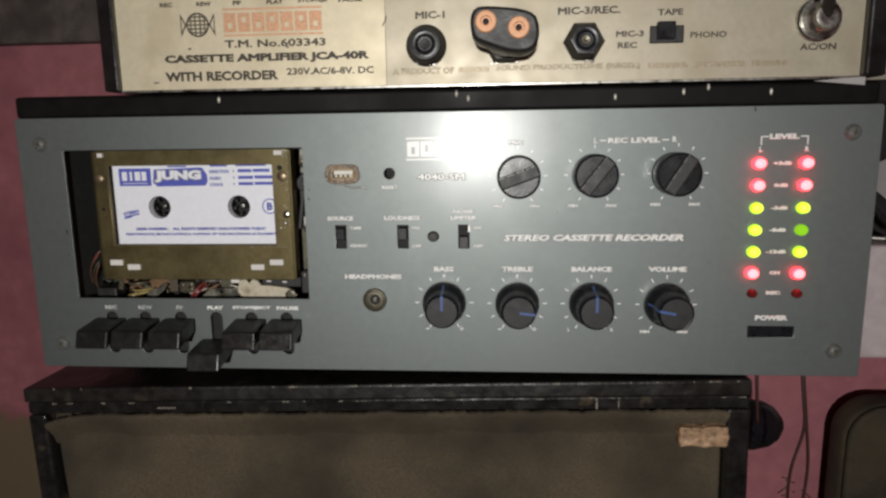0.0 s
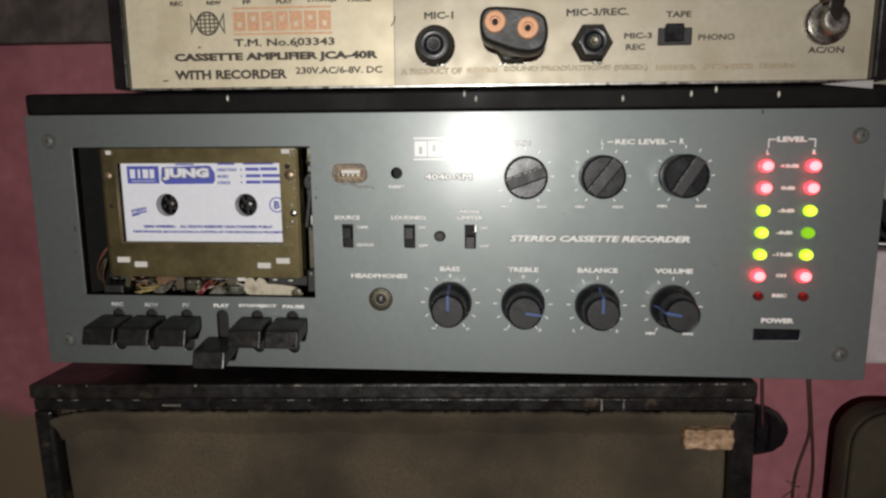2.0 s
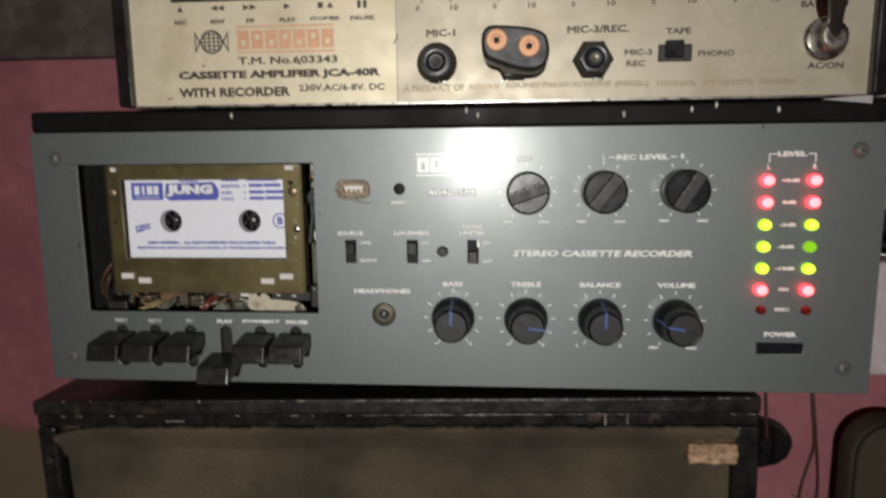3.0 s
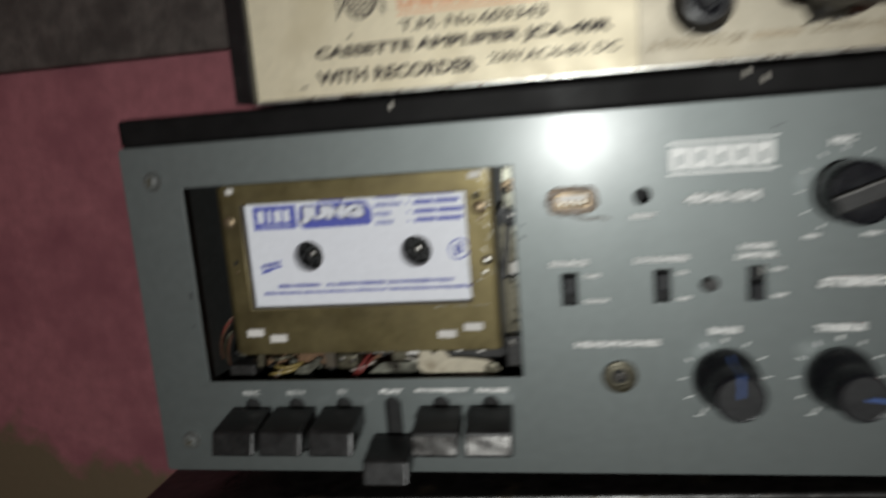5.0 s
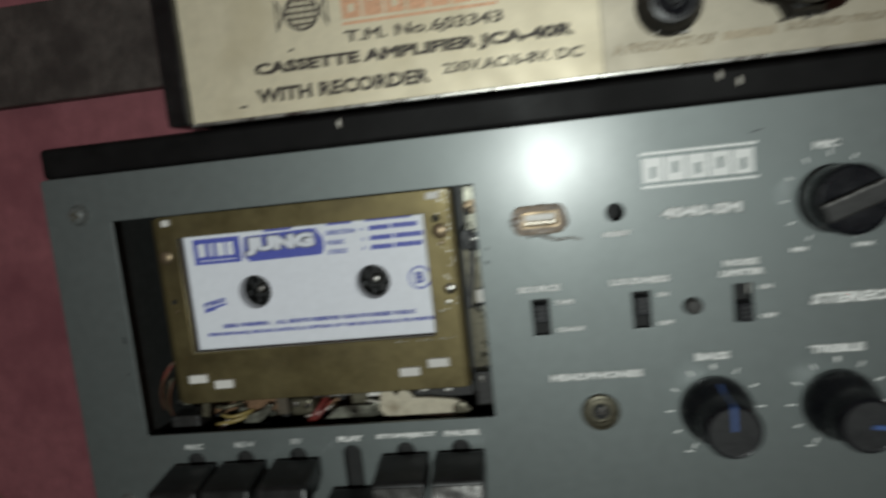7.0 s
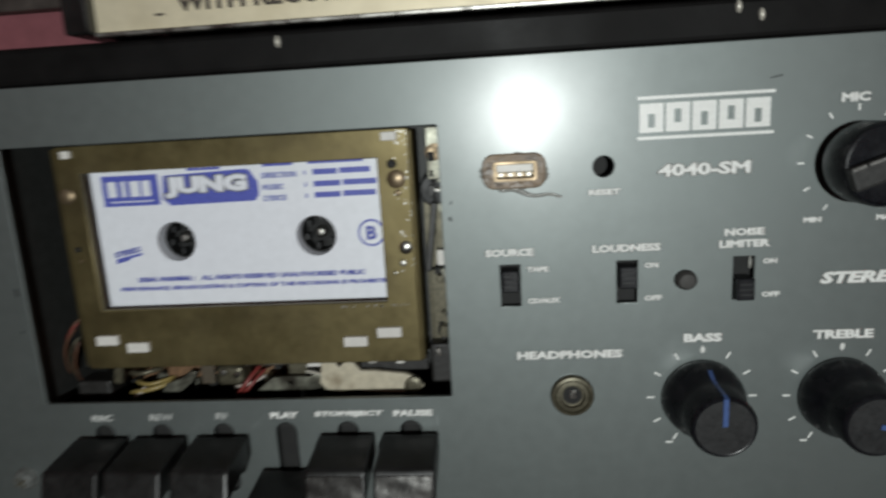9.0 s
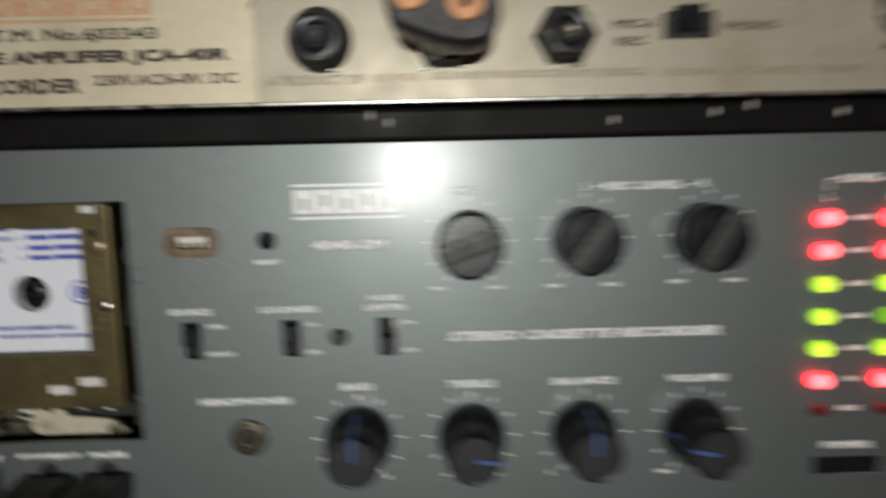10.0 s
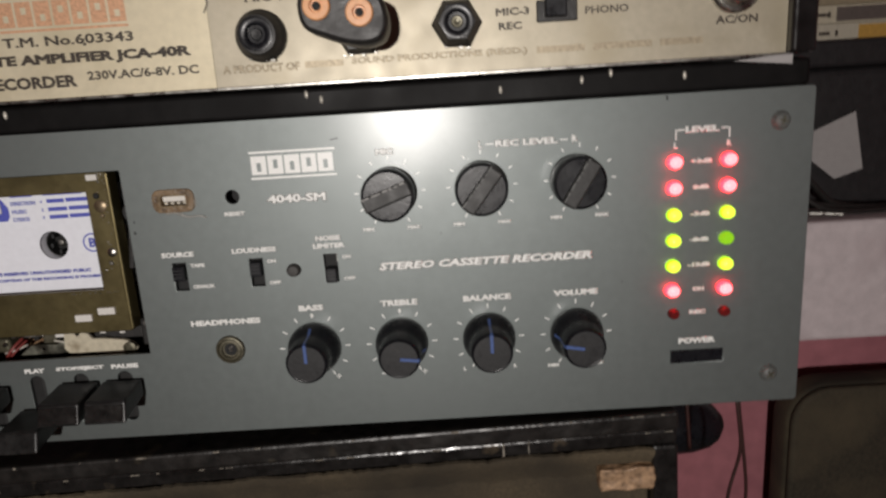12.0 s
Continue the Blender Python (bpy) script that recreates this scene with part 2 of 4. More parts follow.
def add_box(bm, x0, x1, y0, y1, z0, z1, bevel=0.0, seg=2, turn=None):
    made = bmesh.ops.create_cube(bm, size=1.0)["verts"]
    c = P((x0 + x1) / 2, (y0 + y1) / 2, (z0 + z1) / 2)
    size = Vector((abs(x1 - x0), abs(y1 - y0), abs(z1 - z0))) * 0.001
    for v in made:
        v.co = Vector((v.co.x * size.x, v.co.y * size.y, v.co.z * size.z))
    if bevel:
        edges = {e for v in made for e in v.link_edges}
        out = bmesh.ops.bevel(bm, geom=list(edges), offset=bevel * 0.001, segments=seg, profile=0.5, affect="EDGES")
        made = list({v for v in out["verts"]} | {v for v in made if v.is_valid})
    for v in made:
        v.co = (turn @ v.co if turn else v.co) + c
    return made


def box(x0, x1, y0, y1, z0, z1, bevel=0.0, seg=2, turn=None):
    bm = bmesh.new()
    add_box(bm, x0, x1, y0, y1, z0, z1, bevel, seg, turn)
    return bm


def add_lathe(bm, x, z, profile, y=0.0, n=40, sx=1.0, sz=1.0):
    """Turned about the axis that stands out of the face at (x, z); profile rows (radius, height in front of y)."""
    rings = []
    for r, h in profile:
        if r <= 0:
            rings.append([bm.verts.new(P(x, y - h, z))])
        else:
            rings.append([bm.verts.new(P(x + sx * r * math.cos(2 * math.pi * k / n), y - h, z + sz * r * math.sin(2 * math.pi * k / n))) for k in range(n)])
    for a, b in zip(rings, rings[1:]):
        for k in range(n):
            j = (k + 1) % n
            if len(a) == 1 and len(b) == 1:
                continue
            if len(b) == 1:
                bm.faces.new((a[k], a[j], b[0]))
            elif len(a) == 1:
                bm.faces.new((a[0], b[j], b[k]))
            else:
                bm.faces.new((a[k], a[j], b[j], b[k]))
    bmesh.ops.recalc_face_normals(bm, faces=bm.faces)


def lathe(x, z, profile, y=0.0, n=40, sx=1.0, sz=1.0):
    bm = bmesh.new()
    add_lathe(bm, x, z, profile, y, n, sx, sz)
    return bm


def from_curve(curve):
    """The mesh of a filled or solid curve."""
    temp = new("outline", curve)
    deps = bpy.context.evaluated_depsgraph_get()
    mesh = bpy.data.meshes.new_from_object(temp.evaluated_get(deps), depsgraph=deps)
    bm = bmesh.new()
    bm.from_mesh(mesh)
    bmesh.ops.remove_doubles(bm, verts=bm.verts, dist=1e-6)
    bm.to_mesh(mesh)
    bm.free()
    bpy.data.objects.remove(temp)
    bpy.data.curves.remove(curve)
    return mesh


def rect(x0, x1, z0, z1, r=0.0):
    if not r:
        return [(x0, z0), (x1, z0), (x1, z1), (x0, z1)]
    pts = []
    for cx, cz, a in ((x1 - r, z1 - r, 0), (x0 + r, z1 - r, 90), (x0 + r, z0 + r, 180), (x1 - r, z0 + r, 270)):
        pts += [(cx + r * math.cos(radians(a + k * 15)), cz + r * math.sin(radians(a + k * 15))) for k in range(7)]
    return pts


def ring(x, z, r, n=32):
    return [(x + r * math.cos(2 * math.pi * k / n), z + r * math.sin(2 * math.pi * k / n)) for k in range(n)]


def plate(name, outlines, y0, y1, mat, parent, label="", bevel=0.0):
    """A flat plate facing the room, from y0 (front) to y1 (back), with every outline after the first cut through it."""
    c = bpy.data.curves.new(name, "CURVE")
    c.dimensions, c.fill_mode = "2D", "BOTH"
    c.extrude = max(0.0, (y1 - y0) / 2 - bevel) * 0.001
    c.bevel_depth, c.bevel_resolution = bevel * 0.001, 1
    for pts in outlines:
        s = c.splines.new("POLY")
        s.points.add(len(pts) - 1)
        for q, (x, z) in zip(s.points, pts):
            q.co = (x * 0.001, z * 0.001, 0, 1)
        s.use_cyclic_u = True
    mesh = from_curve(c)
    mesh.transform(Matrix.Translation(P(0, (y0 + y1) / 2, 0)) @ Matrix.Rotation(radians(90), 4, "X"))
    return settle(name, mesh, mat, parent, label)


def lettering(text, x, z, width, height, mat, parent, y=-0.15, align="CENTER", bold=0.0, shear=0.0, tilt=0.0):
    """Printed words on the face plane y, fitted to a width and a height of capitals."""
    c = bpy.data.curves.new("lettering", "FONT")
    c.body, c.align_x, c.align_y, c.size, c.shear = text, "LEFT", "BOTTOM_BASELINE", 1.0, shear
    c.resolution_u, c.extrude, c.bevel_depth, c.bevel_resolution = 2, 0.0, bold * 1.9 + (0.065 if mat == WHITE_INK else 0.02), 0
    mesh = from_curve(c)
    xs = [v.co.x for v in mesh.vertices]
    ys = [v.co.y for v in mesh.vertices]
    x0, x1, y0, y1 = min(xs), max(xs), min(ys), max(ys)
    zmax = max(abs(v.co.z) for v in mesh.vertices)
    for v in mesh.vertices:
        v.co = Vector(((v.co.x - (x0 + x1) / 2) / (x1 - x0) * width, (v.co.y - (y0 + y1) / 2) / (y1 - y0) * height, 0.06 * v.co.z / max(1e-6, zmax)))
    dx = {"CENTER": 0, "LEFT": width / 2, "RIGHT": -width / 2}[align]
    mesh.transform(Matrix.Translation(P(x + dx, y, z)) @ Matrix.Rotation(radians(90), 4, "X") @ Matrix.Rotation(radians(tilt), 4, "Z") @ Matrix.Scale(0.001, 4))
    return settle("lettering", mesh, mat, parent)


def bars(name, rows, y, mat, parent, depth=0.1, label=""):
    """Printed bars (x, z, width, height, tilt) on the face plane y."""
    bm = bmesh.new()
    for x, z, w, h, tilt in rows:
        add_box(bm, x - w / 2, x + w / 2, y - depth / 2, y + depth / 2, z - h / 2, z + h / 2, turn=Matrix.Rotation(radians(-tilt), 4, "Y"))
    return part(name, bm, mat, parent, label)


def wire(name, points, r, mat, parent=None, label="", n=8):
    """A round flexible lead through points in millimetres."""
    c = bpy.data.curves.new(name, "CURVE")
    c.dimensions, c.bevel_depth, c.bevel_resolution, c.use_fill_caps = "3D", r * 0.001, 2, True
    s = c.splines.new("NURBS")
    s.points.add(len(points) - 1)
    for q, p in zip(s.points, points):
        q.co = (*P(*p), 1)
    s.use_endpoint_u, s.order_u, s.resolution_u = True, min(4, len(points)), 6
    mesh = from_curve(c)
    for p in mesh.polygons:
        p.use_smooth = True
    return settle(name, mesh, mat, parent, label)

# ---- the room ----
def slab(name, x0, x1, y0, y1, z0, z1, mat, label, category, bevel=0.0):
    return tagged(part(name, box(x0, x1, y0, y1, z0, z1, bevel), mat, None), label, category, kind="structure")


slab("floor", -1000, 1000, -1000, 500, -700, -650, FLOOR, "bare grey cement floor of a dark room", "floor")
slab("wall_north", -1000, 1000, 400, 500, -650, 950, PINK, "blotched pink limewashed wall, bare brown plaster low down", "wall")
slab("wall_south", -1000, 1000, -1100, -1000, -650, 950, PINK, "pink limewashed wall behind the viewer", "wall")
slab("wall_west", -1100, -1000, -1000, 400, -650, 950, PINK, "pink limewashed side wall", "wall")
slab("wall_east", 1000, 1100, -1000, 400, -650, 950, PINK, "pink limewashed side wall", "wall")
slab("ceiling", -1100, 1100, -1100, 500, 950, 1030, CEIL, "plain limewashed ceiling", "ceiling")
slab("trim", -998, -60, 384, 402, 228, 322, PLANK, "dark grey-brown wooden board fixed along the pink wall", "board", 2)
slab("wall_pier", 170, 1000, 286, 402, -650, -65, PINK, "pink limewashed masonry block under the ledge", "wall", 2)
slab("wall_ledge", 300, 1000, 212, 402, -64.5, 29, WHITEWASH, "thick whitewashed ledge projecting from the pink wall", "ledge", 3)


# ---- speaker cabinet under the recorder ----
def speaker_cabinet():
    at = P(-30, 150, -650)
    cab = thing("speaker_cabinet", at, "old black-painted speaker cabinet with dusty brown cloth front", "speaker")
    x0, x1, top, low = -219, 157, -6.5, -650
    bm = box(x0, x1, 16, 330, low, top - 12, 1.0)
    part("body", bm, FRAME_BLACK, cab)
    part("top_board", box(x0, x1, -4, 330, top - 8, top, 1.2), FRAME_TOP, cab, "scuffed black top board with dusty chipped edge")
    part("front_rail", box(x0 + 0.5, x1 - 0.5, -2.5, 18, top - 15, top - 8.4, 1.0), FRAME_BLACK, cab)
    part("side_rail", box(x0, x0 + 10, -3, 18, low, top - 15.4, 1.5), FRAME_BLACK, cab)
    part("side_rail", box(x1 - 11, x1, -3, 18, low, top - 15.4, 1.5), FRAME_BLACK, cab)
    bm = bmesh.new()
    add_box(bm, x0 + 10.2, x1 - 11.2, 3, 15, low + 10, top - 15.6, 2.5, 3)
    bmesh.ops.subdivide_edges(bm, edges=[e for e in bm.edges if e.calc_length() > 0.05], cuts=24, use_grid_fill=True)
    for v in bm.verts:
        v.co.y += 0.0022 * noise.noise(v.co * 22) + 0.0008 * noise.noise(v.co * 90)
    part("grille_cloth", bm, CLOTH, cab, "stained dusty brown grille cloth", True)
    rng = random.Random(5)
    bm = bmesh.new()
    steps, grid = 180, []
    for i in range(steps + 1):
        x = x0 + 9 + (x1 - x0 - 19) * i / steps
        near = min(1.0, min(i, steps - i) / 14)
        crest = top - 15.6 + 1.3 * noise.noise(Vector((x * 0.06, 3, 1))) + 0.9 * noise.noise(Vector((x * 0.35, 7, 1))) - (4 if i < steps / 2 else 1) * (1 - near) ** 2
        grid.append([bm.verts.new(P(x, y + 0.5 * noise.noise(Vector((x * 0.2, y, z))), crest - z)) for y, z in ((-1.6, 0), (-3.0, 0.5), (-3.2, 2.2), (-2.0, 5), (0.5, 9), (3.2, 15))])
    for a, b in zip(grid, grid[1:]):
        for k in range(5):
            bm.faces.new((a[k], a[k + 1], b[k + 1], b[k]))
    part("cloth_hem", bm, CLOTH, cab, "frayed cloth edge folded over the rail", True)
    bm = bmesh.new()
    for k in range(26):
        x, w = x0 + 6 + (x1 - x0 - 10) * rng.random() ** 0.6, rng.uniform(0.4, 5) * rng.random()
        add_box(bm, x - w / 2, x + w / 2, -4.2, -3.6, top - rng.uniform(0.3, 0.9) - 0.2, top - 0.15)
    for k in range(16):
        x, w = rng.uniform(x0 + 4, x1 - 4), rng.uniform(0.6, 4)
        add_box(bm, x - w / 2, x + w / 2, -2.75, -2.2, top - 9.4, top - 8.9)
    add_box(bm, 82, 82.9, -2.9, -2.2, top - 14.6, top - 8.6)
    add_box(bm, 93, 93.5, -2.9, -2.2, top - 14.2, top - 10)
    add_box(bm, -146, -136, -2.9, -2.3, top - 12.4, top - 11.6)
    part("paint_chips", bm, CHIP, cab, "bare chips along the black edges")["kind"] = "stuff"
    bm = bmesh.new()
    add_box(bm, 122.5, 146.5, -4.4, 3, -41, -30.5, 0.8, 2)
    bmesh.ops.subdivide_edges(bm, edges=bm.edges[:], cuts=3, use_grid_fill=True)
    for v in bm.verts:
        v.co += 0.0012 * Vector((noise.noise(v.co * 300), noise.noise(v.co * 300 + Vector((5, 0, 0))) * 0.6, noise.noise(v.co * 300 + Vector((0, 7, 0)))))
    part("badge", bm, BADGE, cab, "worn torn brass-coloured badge")
    # round knob on the flank
    bm = lathe(0, 0, [(19, -2), (19.6, 20), (19.8, 46), (19.2, 64), (17, 75), (13, 82), (6.5, 87), (0, 88)], n=36)
    turn = Matrix.Translation(P(157, 158, -105)) @ Matrix.Rotation(radians(90), 4, "Z") @ Matrix.Translation(-P(0, 0, 0))
    bm.transform(turn)
    part("side_knob", bm, KNOB_BLACK, cab, "round black knob on the flank", True)
    pivot, lean = P(-30, 0, -6.5), Matrix.Rotation(radians(-1.6), 4, "Y")
    cab.matrix_world = Matrix.Translation(pivot) @ lean @ Matrix.Translation(at - pivot)
    return cab


speaker_cabinet()


# ---- the cassette recorder ----
KEY_X = (-167, -149, -130, -111, -92.5, -74)


def recorder():
    rec = thing("cassette_recorder", P(0, 100, 0), "grey-faced stereo cassette recorder in a black case, powered on", "cassette recorder")
    holes = [rect(-207.3, 207.4, 0, 128.9, 1.2), rect(-184, -61.5, 37, 113.2, 0.6)]
    holes += [rect(x - 3.3, x + 3.3, 7.6, 30.2, 3.2) for x in KEY_X]
    holes += [ring(-19, 100, 2.9), rect(154, 176, 19, 25), rect(-49.6, -34.5, 96.1, 103.9, 2.4)]
    holes += [rect(x - 2.9, x + 2.9, 63, 75) for x in (-44, -13, 17)]
    plate("face_panel", holes, 0, 1.4, GREY, rec, "satin grey metal face with scuffs round the socket", 0.2)
    # case: shell behind the face, with the raised top edge
    bm = bmesh.new()
    add_box(bm, -207, 205.5, 4.5, 262, 136, 140, 1.2)
    add_box(bm, -207, -203, 3.2, 262, 2, 136, 0.4)
    add_box(bm, 201.5, 205.5, 3.2, 262, 2, 136, 0.4)
    add_box(bm, -203, 201.5, 3.2, 262, 1, 4)
    add_box(bm, -203, 201.5, 258, 262, 4, 136)
    part("case", bm, CASE_BLACK, rec, "glossy black enamelled steel case")
    part("top_lip", box(-207.5, 206, 1.5, 7, 129.2, 139.6, 1.6, 3), LIP_BLACK, rec)
    # unseen inside wall, coloured near-black so the openings stay dark
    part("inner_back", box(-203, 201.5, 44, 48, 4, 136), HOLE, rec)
    for x, h in ((-180, 10.6), (140, 1.9)):
        for y in (60, 230):
            part("foot", box(x - 8, x + 8, y - 8, y + 8, -h, 1.2, 0.6), RUBBER, rec)
    # small bumps on the lip, coloured pale to stand in for its glints
    for x, z in ((14, 137.2), (19.5, 135), (88, 134.4), (119, 136.2), (130, 138.0), (-102, 136.5), (158, 135.5)):
        part("lip_glint", lathe(x, z, [(1.0, 0), (0.9, 0.35), (0.6, 0.7), (0, 0.85)], 1.6, 14, 0.7, 1.6), BARE_AND_GLINT, rec, "", True)
    # corner screws
    for x, z, a in ((-195, 116.2, 20), (-195, 12.8, 60), (194.6, 116.6, 15), (195, 12.8, 50)):
        s = part("screw", lathe(x, z, [(3.8, 0), (3.8, 0.2), (3.4, 0.5), (3.1, 1.6), (2.3, 2.3), (0, 2.6)], -0.0, 24), SCREW, rec, "dull zinc round-head screw", True)
        bm = bmesh.new()
        for b in (a, a + 90):
            add_box(bm, x - 1.7, x + 1.7, -2.75, -2.2, z - 0.3, z + 0.3, turn=Matrix.Rotation(radians(b), 4, "Y"))
        part("cross_slot", bm, TARNISH, s)
    return rec


REC = recorder()


def tone_knob(x, z, point):
    k = part("tone_knob", lathe(x, z, [(10.5, 0.2), (10.8, 1.0), (10.8, 2.6), (10.5, 4.4), (9.9, 6.2), (9.2, 7.8), (8.6, 9.2), (8.3, 11.2), (8.2, 17.4), (7.9, 18.2), (7.5, 18.5), (7.2, 18.3), (0, 18.3)], 0, 48), KNOB_BLACK, REC, "glossy black round tone knob with blue pointer", True)
    part("cap", lathe(x, z, [(7.2, 18.2), (7.1, 18.45), (0, 18.5)], 0, 40), KNOB_DUST, k, "dull dusty cap face")
    a = radians(point)
    turn = Matrix.Rotation(a, 4, "Y")
    bm = bmesh.new()
    add_box(bm, -0.65, 0.65, -18.8, -18.3, 0.4, 7.8, 0.1, 1)
    vs = [(7.9, 18.6), (8.35, 17.4), (8.45, 11.2), (8.8, 9.1), (9.4, 7.7), (10.1, 6.1)]
    for (r0, h0), (r1, h1) in zip(vs, vs[1:]):
        bm.faces.new([bm.verts.new(P(sx, -h, r)) for sx, r, h in ((-0.5, r0, h0), (0.5, r0, h0), (0.5, r1, h1), (-0.5, r1, h1))])
    origin = P(0, 0, 0)
    bm.transform(Matrix.Translation(P(x, 0, z)) @ turn @ Matrix.Translation(-origin))
    part("pointer", bm, BLUE_INK, k, "blue painted pointer line")


def level_knob(x, z, angle):
    k = part("level_knob", lathe(x, z, [(8.4, 0.2), (8.4, 2.6), (9.6, 3.4), (10.0, 5), (10.0, 12.8), (9.6, 13.8), (9.1, 14.0), (8.9, 13.4), (0, 13.4)], 0, 48), KNOB_BLACK, REC, "black pointer knob with a raised grip bar", True)
    turn = Matrix.Rotation(radians(-angle), 4, "Y")
    part("grip_bar", box(x - 9.5, x + 9.5, -16.6, -13.3, z - 2.9, z + 2.9, 0.8, 2, turn), GRIP_DUST, k, "dusty grip bar")
    part("index_line", bar_line(x, z, angle), WORN if x < 60 else SCREW, k, "worn pale index line")


def bar_line(x, z, angle):
    bm = bmesh.new()
    rng = random.Random(int(x))
    made = []
    u = -9.0
    while u < 8.6:
        w = rng.uniform(0.8, 3.2)
        made += add_box(bm, u, min(9.2, u + w), -16.75, -16.3, 2.1, 2.2 + rng.uniform(0.35, 0.75))
        u += w + rng.uniform(0.0, 1.0)
    bm.transform(Matrix.Translation(P(x, 0, z)) @ Matrix.Rotation(radians(-angle), 4, "Y") @ Matrix.Translation(-P(0, 0, 0)))
    return bm


def dial_marks(x, z, r0, r1, n=11, start=-150, end=150):
    for k in range(n):
        a = radians(start + (end - start) * k / (n - 1))
        r = (r0 + r1) / 2
        bars("dial_mark", [(x + r * math.sin(a), z + r * math.cos(a), 0.5, r1 - r0, -math.degrees(a))], -0.06, WHITE_INK, REC)


for x, z, a in ((7, 35.8, 0), (43, 35.6, 97), (79, 35.6, 0), (115, 35.4, -80)):
    tone_knob(x, z, a)
    dial_marks(x, z, 12.6, 14.6)
for x, z, a, centre in ((43, 98.3, 20, 43), (79, 98.5, 52, 78.2), (117.5, 98.8, 58, 115)):
    level_knob(centre, z, a)
    dial_marks(x, z, 12.4, 14.0)
for word, x, w in (("BASS", 7, 10.4), ("TREBLE", 43, 15.6), ("BALANCE", 79, 19.8), ("VOLUME", 115, 18.4)):
    lettering(word, x, 52.8, w, 2.7, WHITE_INK, REC, bold=0.012)
for x in (7, 43):
    lettering("0", x, 49.4, 1.4, 1.9, WHITE_INK, REC)
    bars("minus_sign", [(x - 8.4, 22.3, 1.9, 0.5, 0)], -0.06, WHITE_INK, REC)
    bars("plus_sign", [(x + 8.6, 22.3, 1.9, 0.5, 0), (x + 8.6, 22.3, 0.5, 1.9, 0)], -0.06, WHITE_INK, REC)
lettering("L", 68.5, 22.4, 1.3, 1.8, WHITE_INK, REC)
lettering("R", 89.5, 22.4, 1.5, 1.8, WHITE_INK, REC)
for x, z in ((115, 21.6), (43, 83.8), (79, 83.8), (117.5, 84.2)):
    lettering("MIN", x - 9.6, z, 4.6, 1.5, WHITE_INK, REC, bold=0.02)
    lettering("MAX", x + 8.6, z, 5.6, 1.5, WHITE_INK, REC, bold=0.02)
lettering("MIC", 42, 114, 7.0, 2.5, WHITE_INK, REC, bold=0.012)
lettering("REC LEVEL", 97, 114.4, 24.5, 2.8, WHITE_INK, REC, bold=0.012)
lettering("L", 79.2, 114.4, 1.6, 2.8, WHITE_INK, REC, bold=0.012)
lettering("R", 115.6, 114.6, 2.4, 2.8, WHITE_INK, REC, bold=0.012)
for x in (82.8, 111.4):
    bars("dash_mark", [(x, 114.4, 3.0, 0.5, 0)], -0.06, WHITE_INK, REC)
lettering("STEREO CASSETTE RECORDER", 79.2, 68.3, 86.5, 3.6, WHITE_INK, REC, bold=0.016, shear=0.22)
lettering("4040-SM", 6.2, 98.2, 23.4, 3.7, WHITE_INK, REC, bold=0.01)
lettering("HEADPHONES", -28.5, 48.9, 29, 2.6, WHITE_INK, REC, bold=0.012)
lettering("RESET", -18.8, 93.4, 8.4, 1.7, WHITE_INK, REC, bold=0.015)
lettering("SOURCE", -44, 78.2, 13.2, 2.3, WHITE_INK, REC, bold=0.012)
lettering("LOUDNESS", -13.2, 78.3, 18.0, 2.3, WHITE_INK, REC, bold=0.012)
lettering("NOISE", 16.8, 81.4, 10.2, 2.2, WHITE_INK, REC, bold=0.012)
lettering("LIMITER", 17, 78.3, 13.2, 2.2, WHITE_INK, REC, bold=0.012)
lettering("TAPE", -39.6, 73.4, 6.0, 1.6, WHITE_INK, REC, align="LEFT", bold=0.012)
lettering("CD/AUX", -39.6, 64.6, 9.0, 1.6, WHITE_INK, REC, align="LEFT", bold=0.012)
for x in (-8.6, 21.6):
    lettering("ON", x, 73.4, 3.7, 1.6, WHITE_INK, REC, align="LEFT", bold=0.012)
    lettering("OFF", x, 64.4, 4.8, 1.6, WHITE_INK, REC, align="LEFT", bold=0.012)
for word, x, w in (("REC", -167, 6.6), ("REW", -148.5, 7.4), ("FF", -130, 3.8), ("PLAY", -111, 8.8), ("STOP/EJECT", -92, 20.4), ("PAUSE", -73.2, 11.6)):
    lettering(word, x, 32.4, w, 2.1, WORN_INK if x < -120 else WHITE_INK, REC, bold=0.014)
# maker's mark as plain blocks between two rules
for z in (116.6, 106.6):
    bars("logo_rule", [(6.2, z, 33.4, 0.8, 0)], -0.06, WHITE_INK, REC)
for k in range(5):
    x = -10.0 + 6.5 * k
    plate("logo_block", [rect(x, x + 5.9, 108, 115.2), rect(x + 2.1, x + 3.8, 109.2 + 1.0 * (k % 2), 112.6 + 1.0 * (k % 2))], -0.1, -0.02, WHITE_INK, REC)

# nicks in the grey paint
bars("paint_nicks", [(151, 127.6, 0.7, 1.8, 10), (-186.4, 72, 0.7, 2.4, 4), (-59.4, 88, 0.8, 1.2, 20), (-59, 92.4, 0.5, 0.9, -10), (62, 80.6, 0.5, 0.5, 0), (-187, 60, 0.5, 1.0, 0), (23, 120, 3.0, 0.3, 12), (134, 56, 0.6, 0.4, 0)], -0.04, KNOB_DUST, REC, 0.06, "small dark nicks in the paint")["kind"] = "stuff"
